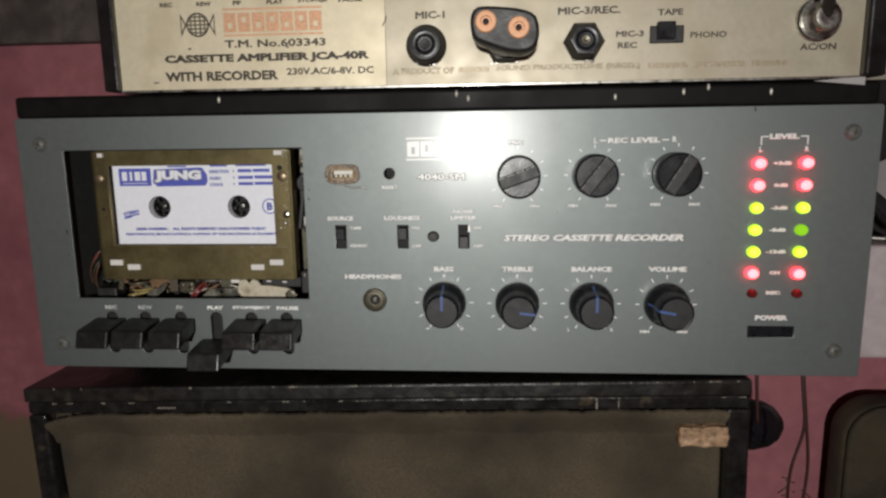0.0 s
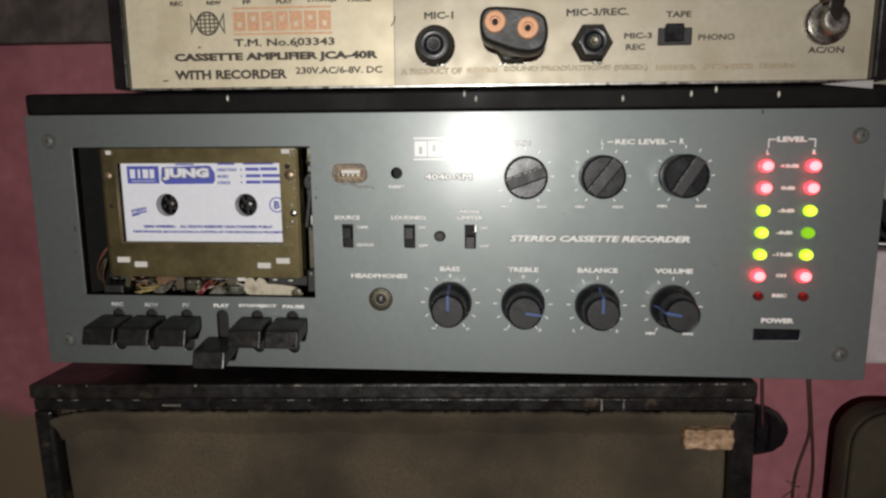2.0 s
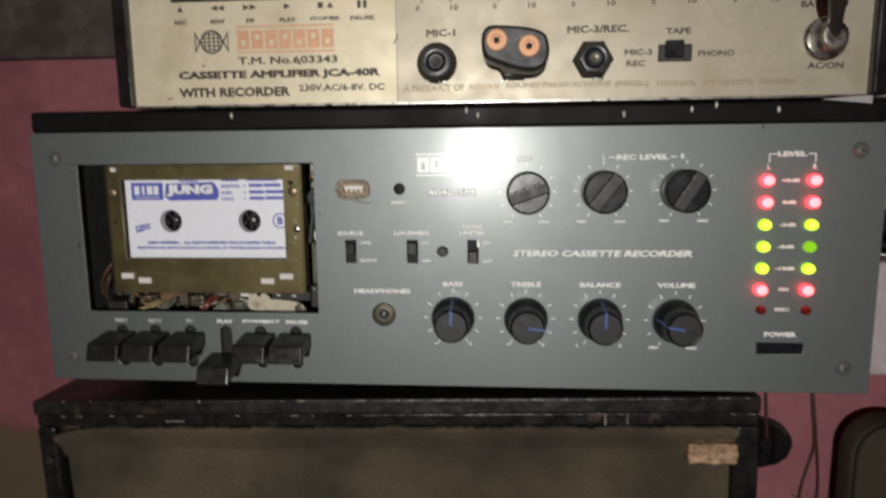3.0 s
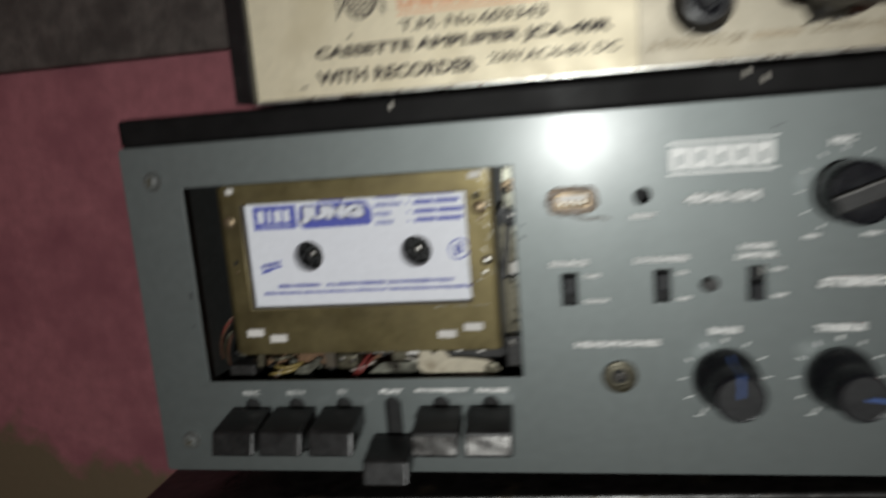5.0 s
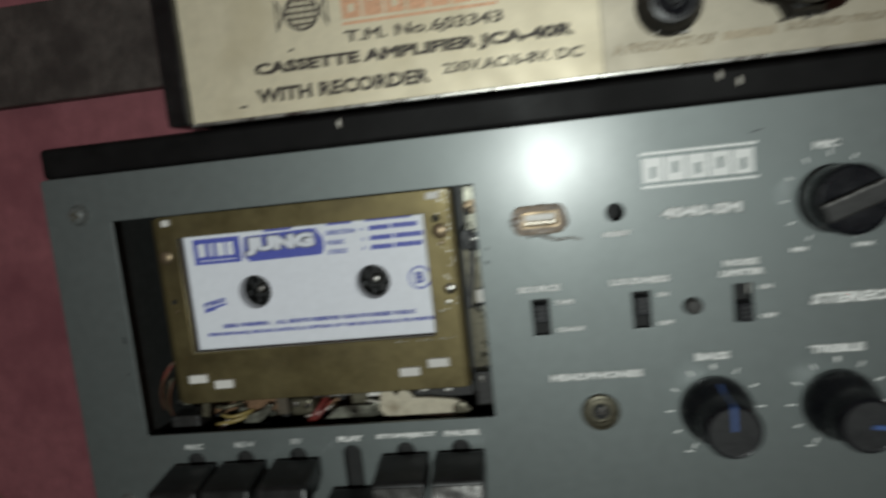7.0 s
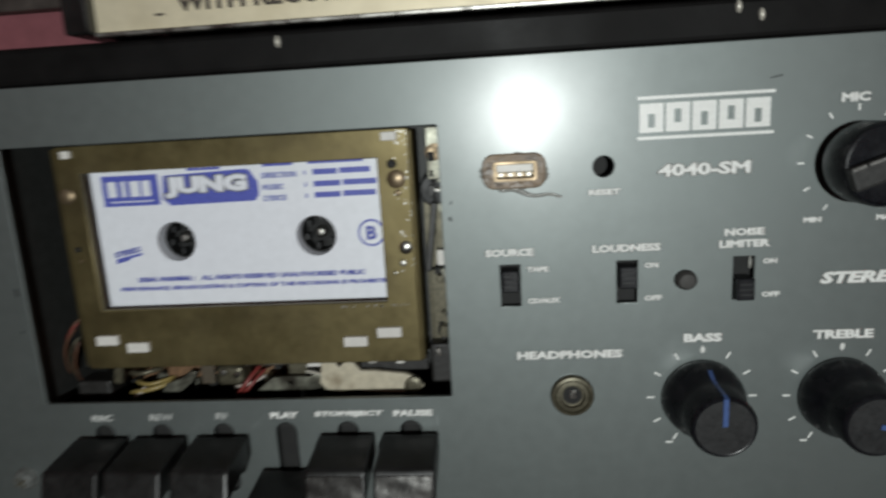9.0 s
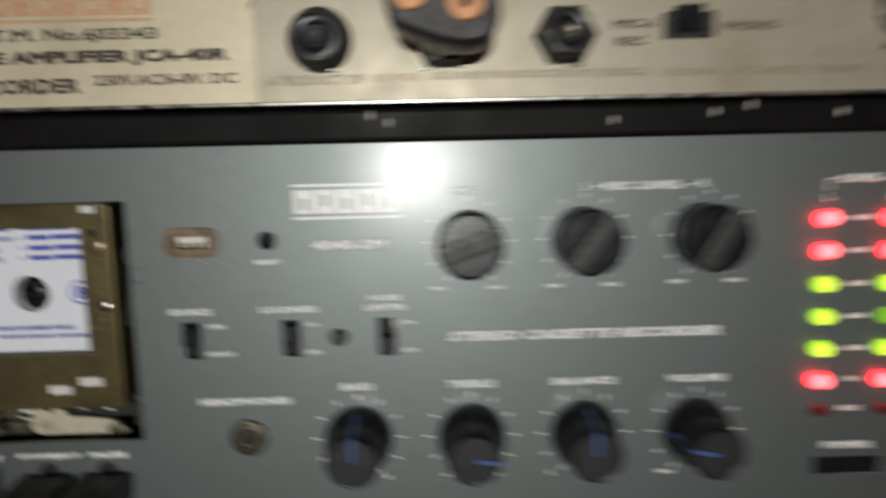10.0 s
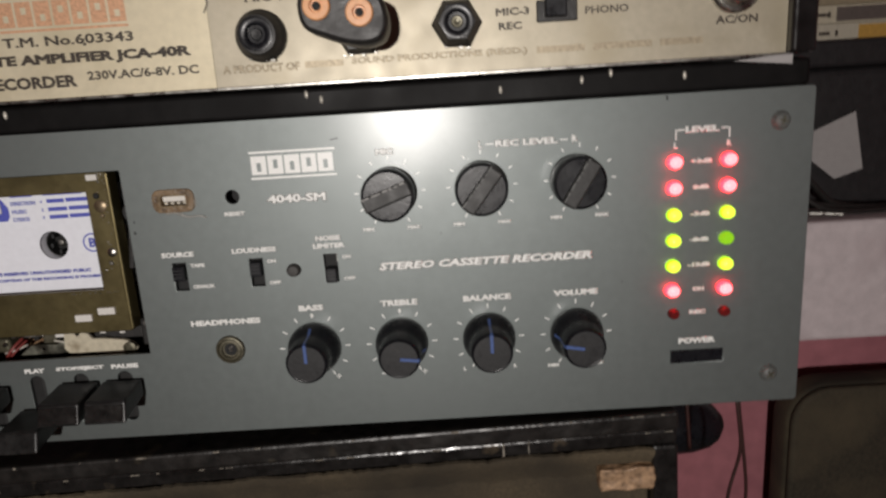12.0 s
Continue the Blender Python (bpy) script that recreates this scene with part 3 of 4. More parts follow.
# level lamps
LED_RED = material("lit_red_led", (0.5, 0.03, 0.04), 0.25, emit=(1.0, 0.012, 0.02), glow=13.0)
CORE_RED = material("red_led_core", (0.5, 0.1, 0.1), 0.25, emit=(1.0, 0.15, 0.165), glow=4.2)
LED_GREEN = material("lit_green_led", (0.25, 0.4, 0.02), 0.25, emit=(0.4, 0.75, 0.01), glow=1.7)
CORE_GREEN = material("green_led_core", (0.3, 0.4, 0.05), 0.25, emit=(0.72, 1.0, 0.05), glow=1.6)
LED_DIM = material("dim_green_led", (0.2, 0.4, 0.02), 0.25, emit=(0.3, 0.8, 0.012), glow=0.55)
LED_OFF = material("unlit_red_led", (0.14, 0.012, 0.012), 0.2, grain=0.1, scale=500)
LED_GREY = material("unlit_smoked_led", (0.05, 0.048, 0.045), 0.6, grain=0.2, scale=500)


def led(x, z, mat, label, r=2.9, core=None):
    lens = part("level_lamp", lathe(x, z, [(r, -1), (r, 0.8), (r * 0.93, 1.9), (r * 0.7, 2.7), (0, 2.9)], 0, 24, 1.0, 0.92), mat, REC, label, True)
    if core:
        part("bright_core", lathe(x, z, [(r * 0.93, 1.6), (r * 0.8, 2.8), (r * 0.45, 3.5), (0, 3.7)], 0, 20, 1.0, 0.9), core, lens, "", True)


for row, z in enumerate((103, 92.8, 82.2, 71.8, 61.4, 51.1)):
    for x in (154.2, 175.2):
        if row in (0, 1, 5):
            led(x, z, LED_RED, "lit red level lamp", 2.9, CORE_RED)
        elif row == 3 and x > 160:
            led(x, z, LED_DIM, "dimly lit green level lamp")
        else:
            led(x, z, LED_GREEN, "lit green level lamp", 2.9, CORE_GREEN)
for x in (154.8, 175.4):
    led(x, 41.2, LED_OFF, "unlit dark red record lamp", 2.4)
led(2, 69.2, LED_GREY, "unlit smoked lamp", 2.9)
for word, z, w in (("+3dB", 103, 8.4), ("0dB", 92.8, 6.6), ("-3dB", 82.2, 7.8), ("-8dB", 71.8, 7.8), ("-13dB", 61.4, 9.2), ("ON", 51.2, 4.8), ("REC", 41.4, 6.8)):
    lettering(word, 164.8, z, w, 1.9, WHITE_INK, REC, bold=0.014)
lettering("LEVEL", 164.8, 115.2, 13.4, 2.6, WHITE_INK, REC, bold=0.012)
bars("level_bracket", [(156.2, 115.2, 3.2, 0.55, 0), (154.6, 113.4, 0.55, 4.0, 0), (173.6, 115.2, 3.2, 0.55, 0), (175.2, 113.4, 0.55, 4.0, 0)], -0.06, WHITE_INK, REC)
lettering("L", 154.6, 109.4, 1.6, 2.4, WHITE_INK, REC)
lettering("R", 175.2, 109.4, 1.9, 2.4, WHITE_INK, REC)
lettering("POWER", 165, 29, 15.6, 2.7, WHITE_INK, REC, bold=0.012)
part("power_button", box(154.2, 175.8, -0.4, 6, 19.2, 24.8, 0.4), KNOB_BLACK, REC, "black rocker power button")


# switches, sockets
def slide_switch(x, low):
    body = part("slide_switch", box(x - 3.4, x + 3.4, 3.2, 8, 62, 76, 0.2), HOLE, REC, "black slide switch")
    z = 66.3 if low else 70.6
    part("slider", box(x - 2.3, x + 2.3, -2.2, 4, z - 3.0, z + 3.0, 0.4), KNOB_BLACK, body)
    bm = bmesh.new()
    for k in range(3):
        add_box(bm, x - 1.7, x + 1.7, -2.5, -2.1, z - 1.5 + k * 1.4, z - 1.1 + k * 1.4)
    part("grip_ridges", bm, KNOB_DUST, body)


slide_switch(-44, False)
slide_switch(-13, False)
slide_switch(17, True)
part("switch_shine", box(19.2, 19.7, 2.4, 3.1, 71, 75), STEEL, REC)
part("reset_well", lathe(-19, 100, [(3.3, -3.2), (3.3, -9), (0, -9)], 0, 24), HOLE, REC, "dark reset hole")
usb = plate("usb_socket", [rect(-49.9, -34.2, 95.8, 104.2, 2.6), rect(-47.4, -36.2, 97.4, 102.6, 0.5)], -0.9, 6, SOCKET_BROWN, REC, "pale metal socket set in brown dried glue", 0.4)
plate("shell_rim", [rect(-47.3, -36.3, 97.5, 102.5, 0.6), rect(-46.7, -36.9, 98.1, 101.9, 0.4)], -1.5, 5, BRASS, usb, "thin brassy rim")
part("tongue", box(-46.5, -37.1, 0.4, 5, 99.7, 101.7, 0.2), CLIP, usb, "pale plastic tongue")
for x in (-45.4, -43.0, -40.6, -38.2):
    part("contact", box(x - 0.6, x + 0.6, 0.6, 4, 98.5, 99.5, 0.1), BARE_AND_GLINT, usb)
part("well", box(-47, -36.4, 5.2, 6.6, 97.6, 102.4), BRASS, usb)
bm = bmesh.new()
rng = random.Random(3)
for k in range(26):
    a = rng.uniform(0, 2 * math.pi)
    x, z = -42 + 7.6 * math.cos(a), 100 + 4.0 * math.sin(a) - 0.3
    add_lathe(bm, x, z, [(rng.uniform(0.6, 1.3), 0), (0.5, 0.45), (0, 0.55)], 0, 8, rng.uniform(0.8, 1.7), 1)
for k in range(14):
    u = k / 13
    add_lathe(bm, -45 + 14.5 * u, 95.2 - 2.6 * u + 0.5 * math.sin(9 * u), [(0.95 - 0.4 * u, 0), (0.5, 0.5), (0, 0.6)], 0, 8, 1.5, 0.8)
part("glue_bead", bm, GLUE, REC, "smear of shiny dried glue", True)
jack = part("headphone_socket", lathe(-28, 37, [(6.0, 0), (6.0, 0.8), (5.6, 1.5), (4.9, 1.7), (4.6, 1.0), (4.4, 1.3), (3.4, 1.4), (3.2, 0.4), (0, 0.2)], 0, 36), TARNISH, REC, "tarnished round headphone socket", True)
# flat dark disc in place of the bore's shaded depth
part("bore", lathe(-28, 37, [(2.6, 0.45), (0, 0.5)], 0, 24), HOLE, jack)
part("contact_tip", box(-28.6, -27.0, -0.9, -0.5, 36.2, 38.6, 0.1), STEEL, jack)


# piano keys
def piano_key(x, z, label):
    k = part("piano_key", box(x - 1.8, x + 1.8, -6, 22, z - 9, z - 3.2, 0.4), KEY_BLACK, REC, label)
    bm = bmesh.new()
    add_box(bm, x - 8.3, x + 8.3, -19, -2.2, z - 11.4, z - 2.2, 1.0, 3)
    for v in bm.verts:
        d = (-v.co.y * 1000 - 2) / 17
        up = (v.co.z - P(0, 0, z - 11.4).z) / 0.0092
        v.co.z += 0.001 * (1.8 - 2.2 * d) * up
        v.co.z += 0.004 * (1 - d) * (1 - up)
        v.co.y += 0.001 * d * (2.6 * up - 1.3)
        v.co.x = P(x, 0, 0).x + (v.co.x - P(x, 0, 0).x) * (0.97 + 0.03 * d)
    part("key_cap", bm, KEY_BLACK, k)
    if "worn" in label:
        front = box(x - 7.6, x + 7.6, -19.3, -18.8, z - 10.4, z - 3.9, 0.2, 1, Matrix.Rotation(radians(-16), 4, "X"))
        bmesh.ops.subdivide_edges(front, edges=front.edges[:], cuts=5, use_grid_fill=True)
        for v in front.verts:
            v.co.y += 0.00025 * noise.noise(v.co * 420)
        part("worn_front", front, KEY_WORN, k, "crinkled shiny worn front of the key", True)
    # near-black block filling the slot, painting the shade inside it
    part("slot_dark_fill", box(x - 3.0, x + 3.0, 0.4, 10, 8.2, 29.8, 1.2), HOLE, k)


for i, x in enumerate(KEY_X):
    piano_key(x, 16.6 if i == 3 else 27.6, "black piano key pressed down to play" if i == 3 else "black piano key at rest, worn shiny at the front" if x > -100 else "black piano key at rest")


# cassette bay
def cassette_bay():
    bay = part("bay_back", box(-186, -56, 34, 37, 34, 116), BAY_GREY, REC, "dark grey back of the open cassette bay")
    part("bay_side", box(-187.5, -185, 1.8, 36, 34, 116), BAY_GREY, bay)
    part("bay_roof", box(-185, -56, 1.8, 34, 114, 116), BAY_GREY, bay)
    holder = plate("cassette_holder", [rect(-171.6, -69.8, 46.3, 112.4, 1.0), rect(-165.2, -78.8, 63.9, 105.2)], 5.2, 7.2, OLIVE, REC, "olive-gold metal cassette holder plate", 0.3)
    bm = bmesh.new()
    bent = [(-171.5, 5.4), (-173.0, 5.9), (-174.6, 8.0), (-175.6, 11.5), (-174.4, 11.9), (-173.4, 9.0), (-171.5, 7.1)]
    low, high = [bm.verts.new(P(x, y, 46.8)) for x, y in bent], [bm.verts.new(P(x, y, 112)) for x, y in bent]
    for k in range(len(bent)):
        j = (k + 1) % len(bent)
        bm.faces.new((low[k], low[j], high[j], high[k]))
    bm.faces.new(low[::-1])
    bm.faces.new(high)
    bmesh.ops.recalc_face_normals(bm, faces=bm.faces)
    part("bent_flange", bm, OLIVE, holder, "flange bent back along the side")
    part("rolled_edge", box(-70.4, -69.0, 4.4, 12, 46.5, 112.4, 0.6), OLIVE, holder, "worn rolled edge")
    worn = random.Random(21)
    bm = bmesh.new()
    for k in range(70):
        if k < 46:
            x, z = -70.4 - 4.5 * worn.random() ** 2, 112 - 40 * worn.random() ** 1.6
        else:
            x, z = -100 + 28 * worn.random(), 62.9 + 0.5 * worn.random()
        w, h = worn.uniform(0.15, 0.8), worn.uniform(0.15, 0.7)
        add_box(bm, x - w / 2, x + w / 2, 5.08, 5.24, z - h / 2, z + h / 2, 0, 1, Matrix.Rotation(radians(worn.uniform(-40, 40)), 4, "Y"))
    part("bare_spots", bm, STEEL, holder, "bright bare spots worn through the plating")["kind"] = "stuff"
    for x, z, w, h in ((-164.2, 55.2, 6.8, 3.0), (-155, 52.8, 6.8, 3.0), (-89, 52.8, 7.0, 3.0), (-79, 55.3, 7.2, 3.0), (-167.6, 110.4, 2.8, 2.2), (-75.2, 110.7, 4.4, 2.4)):
        part("clip", box(x - w / 2, x + w / 2, 3.9, 6, z - h / 2, z + h / 2, 0.3), CLIP, holder, "small white plastic clip")
    for x, z, r, m in ((-74, 99, 2.6, BRASS), (-75, 103.2, 1.3, HOLE), (-73.8, 95.2, 0.9, BRASS), (-72.6, 79.8, 1.9, STEEL), (-73.6, 75.4, 1.0, STEEL), (-169.6, 98.6, 2.3, BRASS), (-169, 83, 0.9, HOLE), (-168.4, 79.6, 0.6, BRASS), (-76, 72.6, 0.5, STEEL)):
        part("rivet", lathe(x, z, [(r, -0.2), (r, 0.3), (r * 0.7, 0.7), (0, 0.8)], 5.2, 18), m, holder, "", True)
    # strip of mechanism beside the holder
    part("side_bracket", plate_box(-65.8, -59.5, 9, 10.5, 98, 112.6), GUNMETAL, bay, "plated bracket with brass eye")
    part("brass_eye", lathe(-63.6, 105.6, [(2.4, 0), (2.4, 0.8), (1.6, 0.9), (1.5, 0.2), (0, 0.1)], 9, 20), BRASS, bay)
    part("pulley", lathe(-63.5, 95, [(5, 0), (5, 1.5), (4.4, 2), (0, 2)], 12, 28), KNOB_DUST, bay, "", True)
    part("spring_arm", box(-66.5, -64.6, 7, 9, 72, 92, 0.4, 2, Matrix.Rotation(radians(8), 4, "Y")), RUBBER, bay)
    part("metal_tab", box(-64.4, -59, 10, 12, 78, 91, 0.3), TARNISH, bay)
    part("metal_tab", box(-66.8, -59, 10, 11, 51, 72, 0.3), TARNISH, bay)
    part("strip_plate", box(-68, -58, 14.5, 15.5, 48, 98, 0.2), TARNISH, bay, "grimy plated frame beside the holder")
    strip = random.Random(31)
    for k in range(26):
        x, z, w, h = strip.uniform(-65.4, -60), strip.uniform(40, 110), strip.uniform(0.6, 2.4), strip.uniform(0.6, 3.4)
        part("mechanism_piece", box(x - w / 2, x + w / 2, strip.uniform(6.5, 9.5), 14, z - h / 2, z + h / 2, 0.2, 1, Matrix.Rotation(radians(strip.uniform(-20, 20)), 4, "Y")), (STEEL, HOLE, GUNMETAL, RUBBER, HOLE, TARNISH)[k % 6], bay)
    part("bright_tab", box(-64.2, -62, 6, 8, 74, 78.5, 0.3), CLIP, bay)
    part("corner_block", box(-68, -61.6, 8, 14, 38, 50, 0.8), RUBBER, bay)
    # mechanism below the holder; tabs coloured darker to carry the holder's shade
    rng = random.Random(11)
    mats = (GUNMETAL, HOLE, RUBBER, BOARD, HOLE, TARNISH, HOLE, GUNMETAL, RUBBER)
    for k in range(54):
        x = rng.uniform(-178, -101)
        w, h = rng.uniform(0.7, 3.6), rng.uniform(0.5, 2.4)
        z = rng.uniform(35.5, 45.2)
        y = rng.uniform(12, 20)
        part("mechanism_piece", box(x - w / 2, x + w / 2, y, y + rng.uniform(2, 6), z - h / 2, z + h / 2, 0.2, 1, Matrix.Rotation(radians(rng.uniform(-18, 18)), 4, "Y")), mats[k % len(mats)], bay)
    part("rubber_block", box(-180, -169, 9, 18, 34.6, 40.4, 0.8), RUBBER, bay, "dull black block in the corner")
    part("shaded_tab", box(-167.4, -164.6, 9, 10, 39.4, 44.8, 0.3, 1, Matrix.Rotation(radians(10), 4, "Y")), TARNISH, bay)
    part("brown_housing", box(-152, -140, 13, 20, 39.5, 45.4, 0.5), BOARD, bay, "dark brown moulded housing")
    plate("bent_foil", [[(-152, 36.6), (-146.6, 36.4), (-142.4, 39.6), (-140.6, 42.4), (-142.6, 42.8), (-145.6, 40.6), (-150.8, 38.8)]], 9, 9.8, GUNMETAL, bay, "crumpled grey metal foil", 0.2)
    part("beige_tab", box(-139.4, -135.2, 9.4, 10.6, 38.6, 45.2, 0.3), SHADED_BEIGE, bay, "beige tab, the holder's shade put into its colour")
    part("head_housing", box(-135, -126.4, 10, 18, 37.4, 43.8, 1.6, 3), TARNISH, bay, "rounded grimy tape head housing")
    for x, z in ((-132.4, 42), (-128.2, 41.2)):
        part("plate_screw", lathe(x, z, [(1.0, 0), (0.9, 0.6), (0, 0.8)], 10, 14), STEEL, bay, "", True)
    part("steel_rod", box(-126, -112, 11, 12, 43.4, 44.6, 0.3), STEEL, bay)
    plate("head_bracket", [[(-121.4, 36.6), (-116.6, 40.2), (-112, 40.6), (-105.4, 40.2), (-102.2, 41.4), (-101.8, 37), (-106, 36.2)], ring(-111.4, 38.6, 0.9, 14)], 8.6, 9.8, GUNMETAL, bay, "pale plated head bracket", 0.25)
    part("relay_box", box(-112.4, -106.2, 11, 17, 40.4, 45.4, 0.4), TARNISH, bay, "small grimy metal box")
    # white strip that paints the highlights beside the small metal box
    part("white_highlight", box(-106, -101.6, 9.6, 10.8, 43.2, 45.2, 0.3), CLIP, bay)
    part("wire_latch", box(-106.4, -100.4, 8.4, 9.2, 41.2, 42.0, 0.3, 1, Matrix.Rotation(radians(14), 4, "Y")), BARE_AND_GLINT, bay)
    part("circuit_board", box(-176, -98, 24, 25.5, 34.5, 46.5), BOARD, bay)
    lever = [(-101.4, 38.8), (-100.6, 44.8), (-97.4, 45.2), (-95.6, 42.8), (-93.4, 45.4), (-91.2, 44.4), (-89.4, 42.0), (-84, 41.8), (-76, 40.8), (-72.6, 39.4), (-71.0, 37.2), (-72.8, 35.4), (-82, 35.6), (-91, 36.6), (-96, 36.2), (-100, 37)]
    plate("ivory_lever", [lever], 7.6, 10, IVORY, bay, "ivory plastic lever, grimy", 0.4)
    part("lever_pivot", lathe(-73.6, 37.6, [(2.7, -0.4), (2.7, 0.8), (1.6, 1.1), (1.5, 0.7), (0, 0.7)], 7.6, 20), TARNISH, bay, "", True)
    part("dark_carriage", box(-90, -69, 11, 14, 40.8, 46, 0.5), RUBBER, bay)
    for x, z in ((-86, 44.0), (-77.6, 43.6)):
        part("grease_fleck", box(x - 1.2, x + 1.2, 10.7, 11.1, z - 0.4, z + 0.4, 0.15), CLIP, bay)
    for pts, r, m in (
        ([(-184, 13, 42), (-183, 9, 49), (-180.5, 7, 54), (-176.4, 8, 58)], 0.42, RUST_WIRE),
        ([(-182.5, 14, 40), (-182, 9, 46), (-179.4, 7, 52), (-176.2, 9, 55)], 0.36, TARNISH),
        ([(-184.2, 16, 46), (-182.4, 10, 53), (-179, 8, 58), (-175.8, 10, 60.5)], 0.4, RUST_WIRE),
        ([(-181.6, 14, 38.5), (-180.2, 9, 44), (-178.6, 7.5, 49), (-176.6, 9, 53.5)], 0.4, RUST_WIRE),
        ([(-184.4, 15, 43), (-182.9, 9.5, 51.4), (-179.8, 7.6, 56.4), (-176, 9, 59.4)], 0.34, RED_WIRE),
        ([(-163, 10, 36), (-158, 7.4, 37.8), (-154, 8, 37.4), (-150, 12, 39)], 0.8, YELLOW_WIRE),
        ([(-161, 11, 39.5), (-157, 8, 38.4), (-153.6, 8.6, 39.6), (-150, 13, 39.8)], 0.6, YELLOW_WIRE),
        ([(-128.4, 9, 35), (-126, 7, 37.4), (-124, 8, 40.6), (-121.6, 12, 43)], 0.7, RED_WIRE),
        ([(-127, 9, 35), (-125, 7, 36.4), (-122.6, 8, 39.6), (-120, 12, 42)], 0.55, RED_WIRE),
        ([(-129, 10, 37.4), (-126, 7.4, 38.4), (-123, 8, 38.8), (-120, 12, 40)], 0.45, WHITE_WIRE),
        ([(-162, 10, 43), (-159, 8.4, 42), (-156, 9, 43.4), (-153, 12, 43)], 0.8, TARNISH),
        ([(-161, 9, 35.2), (-158.6, 8, 36.6), (-157.6, 9, 38)], 0.8, WHITE_WIRE),
    ):
        wire("lead", pts, r, m, bay)


def plate_box(*a):
    return box(*a, 0.3, 1)


cassette_bay()


# ---- the tape in the bay ----
def tape():
    t = thing("audio_cassette", P(-122, 12, 62.5), "white audio cassette with blue printed label in the holder", "cassette")
    plate("front_shell", [rect(-170.6, -71.4, 62.5, 107, 0.8), ring(-142.1, 83.2, 6.1), ring(-99.6, 83.2, 6.1)], 7.5, 9, TAPE_WHITE, t, "glossy bluish-white shell", 0.2)
    plate("shell", [rect(-170.4, -71.6, 62.8, 106.8, 0.8), ring(-142.1, 83.2, 6.1), ring(-99.6, 83.2, 6.1)], 9.2, 17, TAPE_WHITE, t, "", 0.2)
    for x in (-142.4, -99.9):
        hub = part("hub", lathe(x, 83.2, [(6.3, -4.2), (5.3, -4.2), (5.2, -10), (0, -10)], 8, 30), HOLE, t, "dark reel hub", True)
        bm = bmesh.new()
        for k in range(6):
            a = math.pi * k / 3 + 0.3
            add_box(bm, x + 4.4 * math.cos(a) - 0.5, x + 4.4 * math.cos(a) + 0.5, 13.5, 17, 83.2 + 4.2 * math.sin(a) - 0.9, 83.2 + 4.2 * math.sin(a) + 0.9, 0, 1)
        part("teeth", bm, KNOB_DUST, hub)
        part("spindle", lathe(x, 83.2, [(1.8, 0), (1.8, 3.4), (1.0, 4.4), (0, 4.6)], 17.5, 16), STEEL, hub, "", True)
    y = 7.42
    plate("blue_block", [rect(-162.4, -145.2, 94.4, 103.4)], y - 0.05, y + 0.03, TAPE_BLUE, t)
    for k, w in enumerate((2.7, 1.3, 3.0, 2.5)):
        bars("logo_block", [(-159.4 + 3.5 * k, 99.4, w, 4.6, 0)], y - 0.08, TAPE_WHITE, t)
    bars("logo_rule", [(-153.8, 95.7, 13, 0.35, 0)], y - 0.08, TAPE_WHITE, t)
    plate("title_shadow", [[(-144.3, 96), (-142, 94), (-116.4, 94.3), (-115.2, 96.2), (-115.2, 99.8), (-117.6, 103.4), (-119.4, 103.6), (-143.4, 102.8)]], y - 0.05, y + 0.03, TAPE_BLUE, t)
    lettering("JUNG", -131, 99.2, 26, 6.8, TAPE_WHITE, t, y - 0.1, bold=0.055)
    for z, word, w0, w1 in ((101.4, "DIRECTION", 10.4, 17), (98.0, "MUSIC", 6.2, 18.6), (94.8, "LYRICS", 6.8, 18.2)):
        lettering(word, -114, z, w0, 1.7, TAPE_FAINT, t, y - 0.05, align="LEFT", bold=0.03)
        bars("small_print", [(-99.2 + w1 * 0.23, z + 0.3, w1 * 0.42, 1.6, 0), (-99.2 + w1 * 0.74, z + 0.4, w1 * 0.52, 1.6, 0), (-101.2, z + 0.2, 0.5, 1.2, 0)], y, TAPE_BLUE, t)
    bars("small_print", [(-131, 104.2, 10, 0.7, 0), (-109, 104.4, 9, 0.9, 0), (-92, 104.5, 16, 0.9, 0)], y, TAPE_BLUE, t)
    plate("ring_mark", [ring(-83.2, 83.4, 4.0), ring(-83.2, 83.4, 3.4)], y - 0.05, y + 0.03, TAPE_BLUE, t)
    lettering("B", -83.2, 83.4, 3.0, 4.0, TAPE_BLUE, t, y - 0.05, bold=0.01)
    lettering("STEREO", -162 + 4.4, 80.6, 8.6, 1.7, TAPE_BLUE, t, y - 0.05, bold=0.02, tilt=12)
    bars("swoosh", [(-157.4, 79.0, 8.4, 0.8, 12), (-159.4, 77.9, 4.4, 0.6, 14)], y, TAPE_BLUE, t)
    lettering("LEGAL WARNING :", -155.6, 71.9, 17.6, 1.5, TAPE_BLUE, t, y - 0.05, align="LEFT", bold=0.03)
    lettering("ALL RIGHTS RESERVED UNAUTHORISED PUBLIC", -136, 71.9, 50, 1.5, TAPE_BLUE, t, y - 0.05, align="LEFT", bold=0.02)
    lettering("PERFORMANCE, BROADCASTING & COPYING OF THIS RECORDING IS PROHIBITED", -161.6, 69.0, 83, 1.5, TAPE_BLUE, t, y - 0.05, align="LEFT", bold=0.02)
    t.location.y += 0.0035


tape()


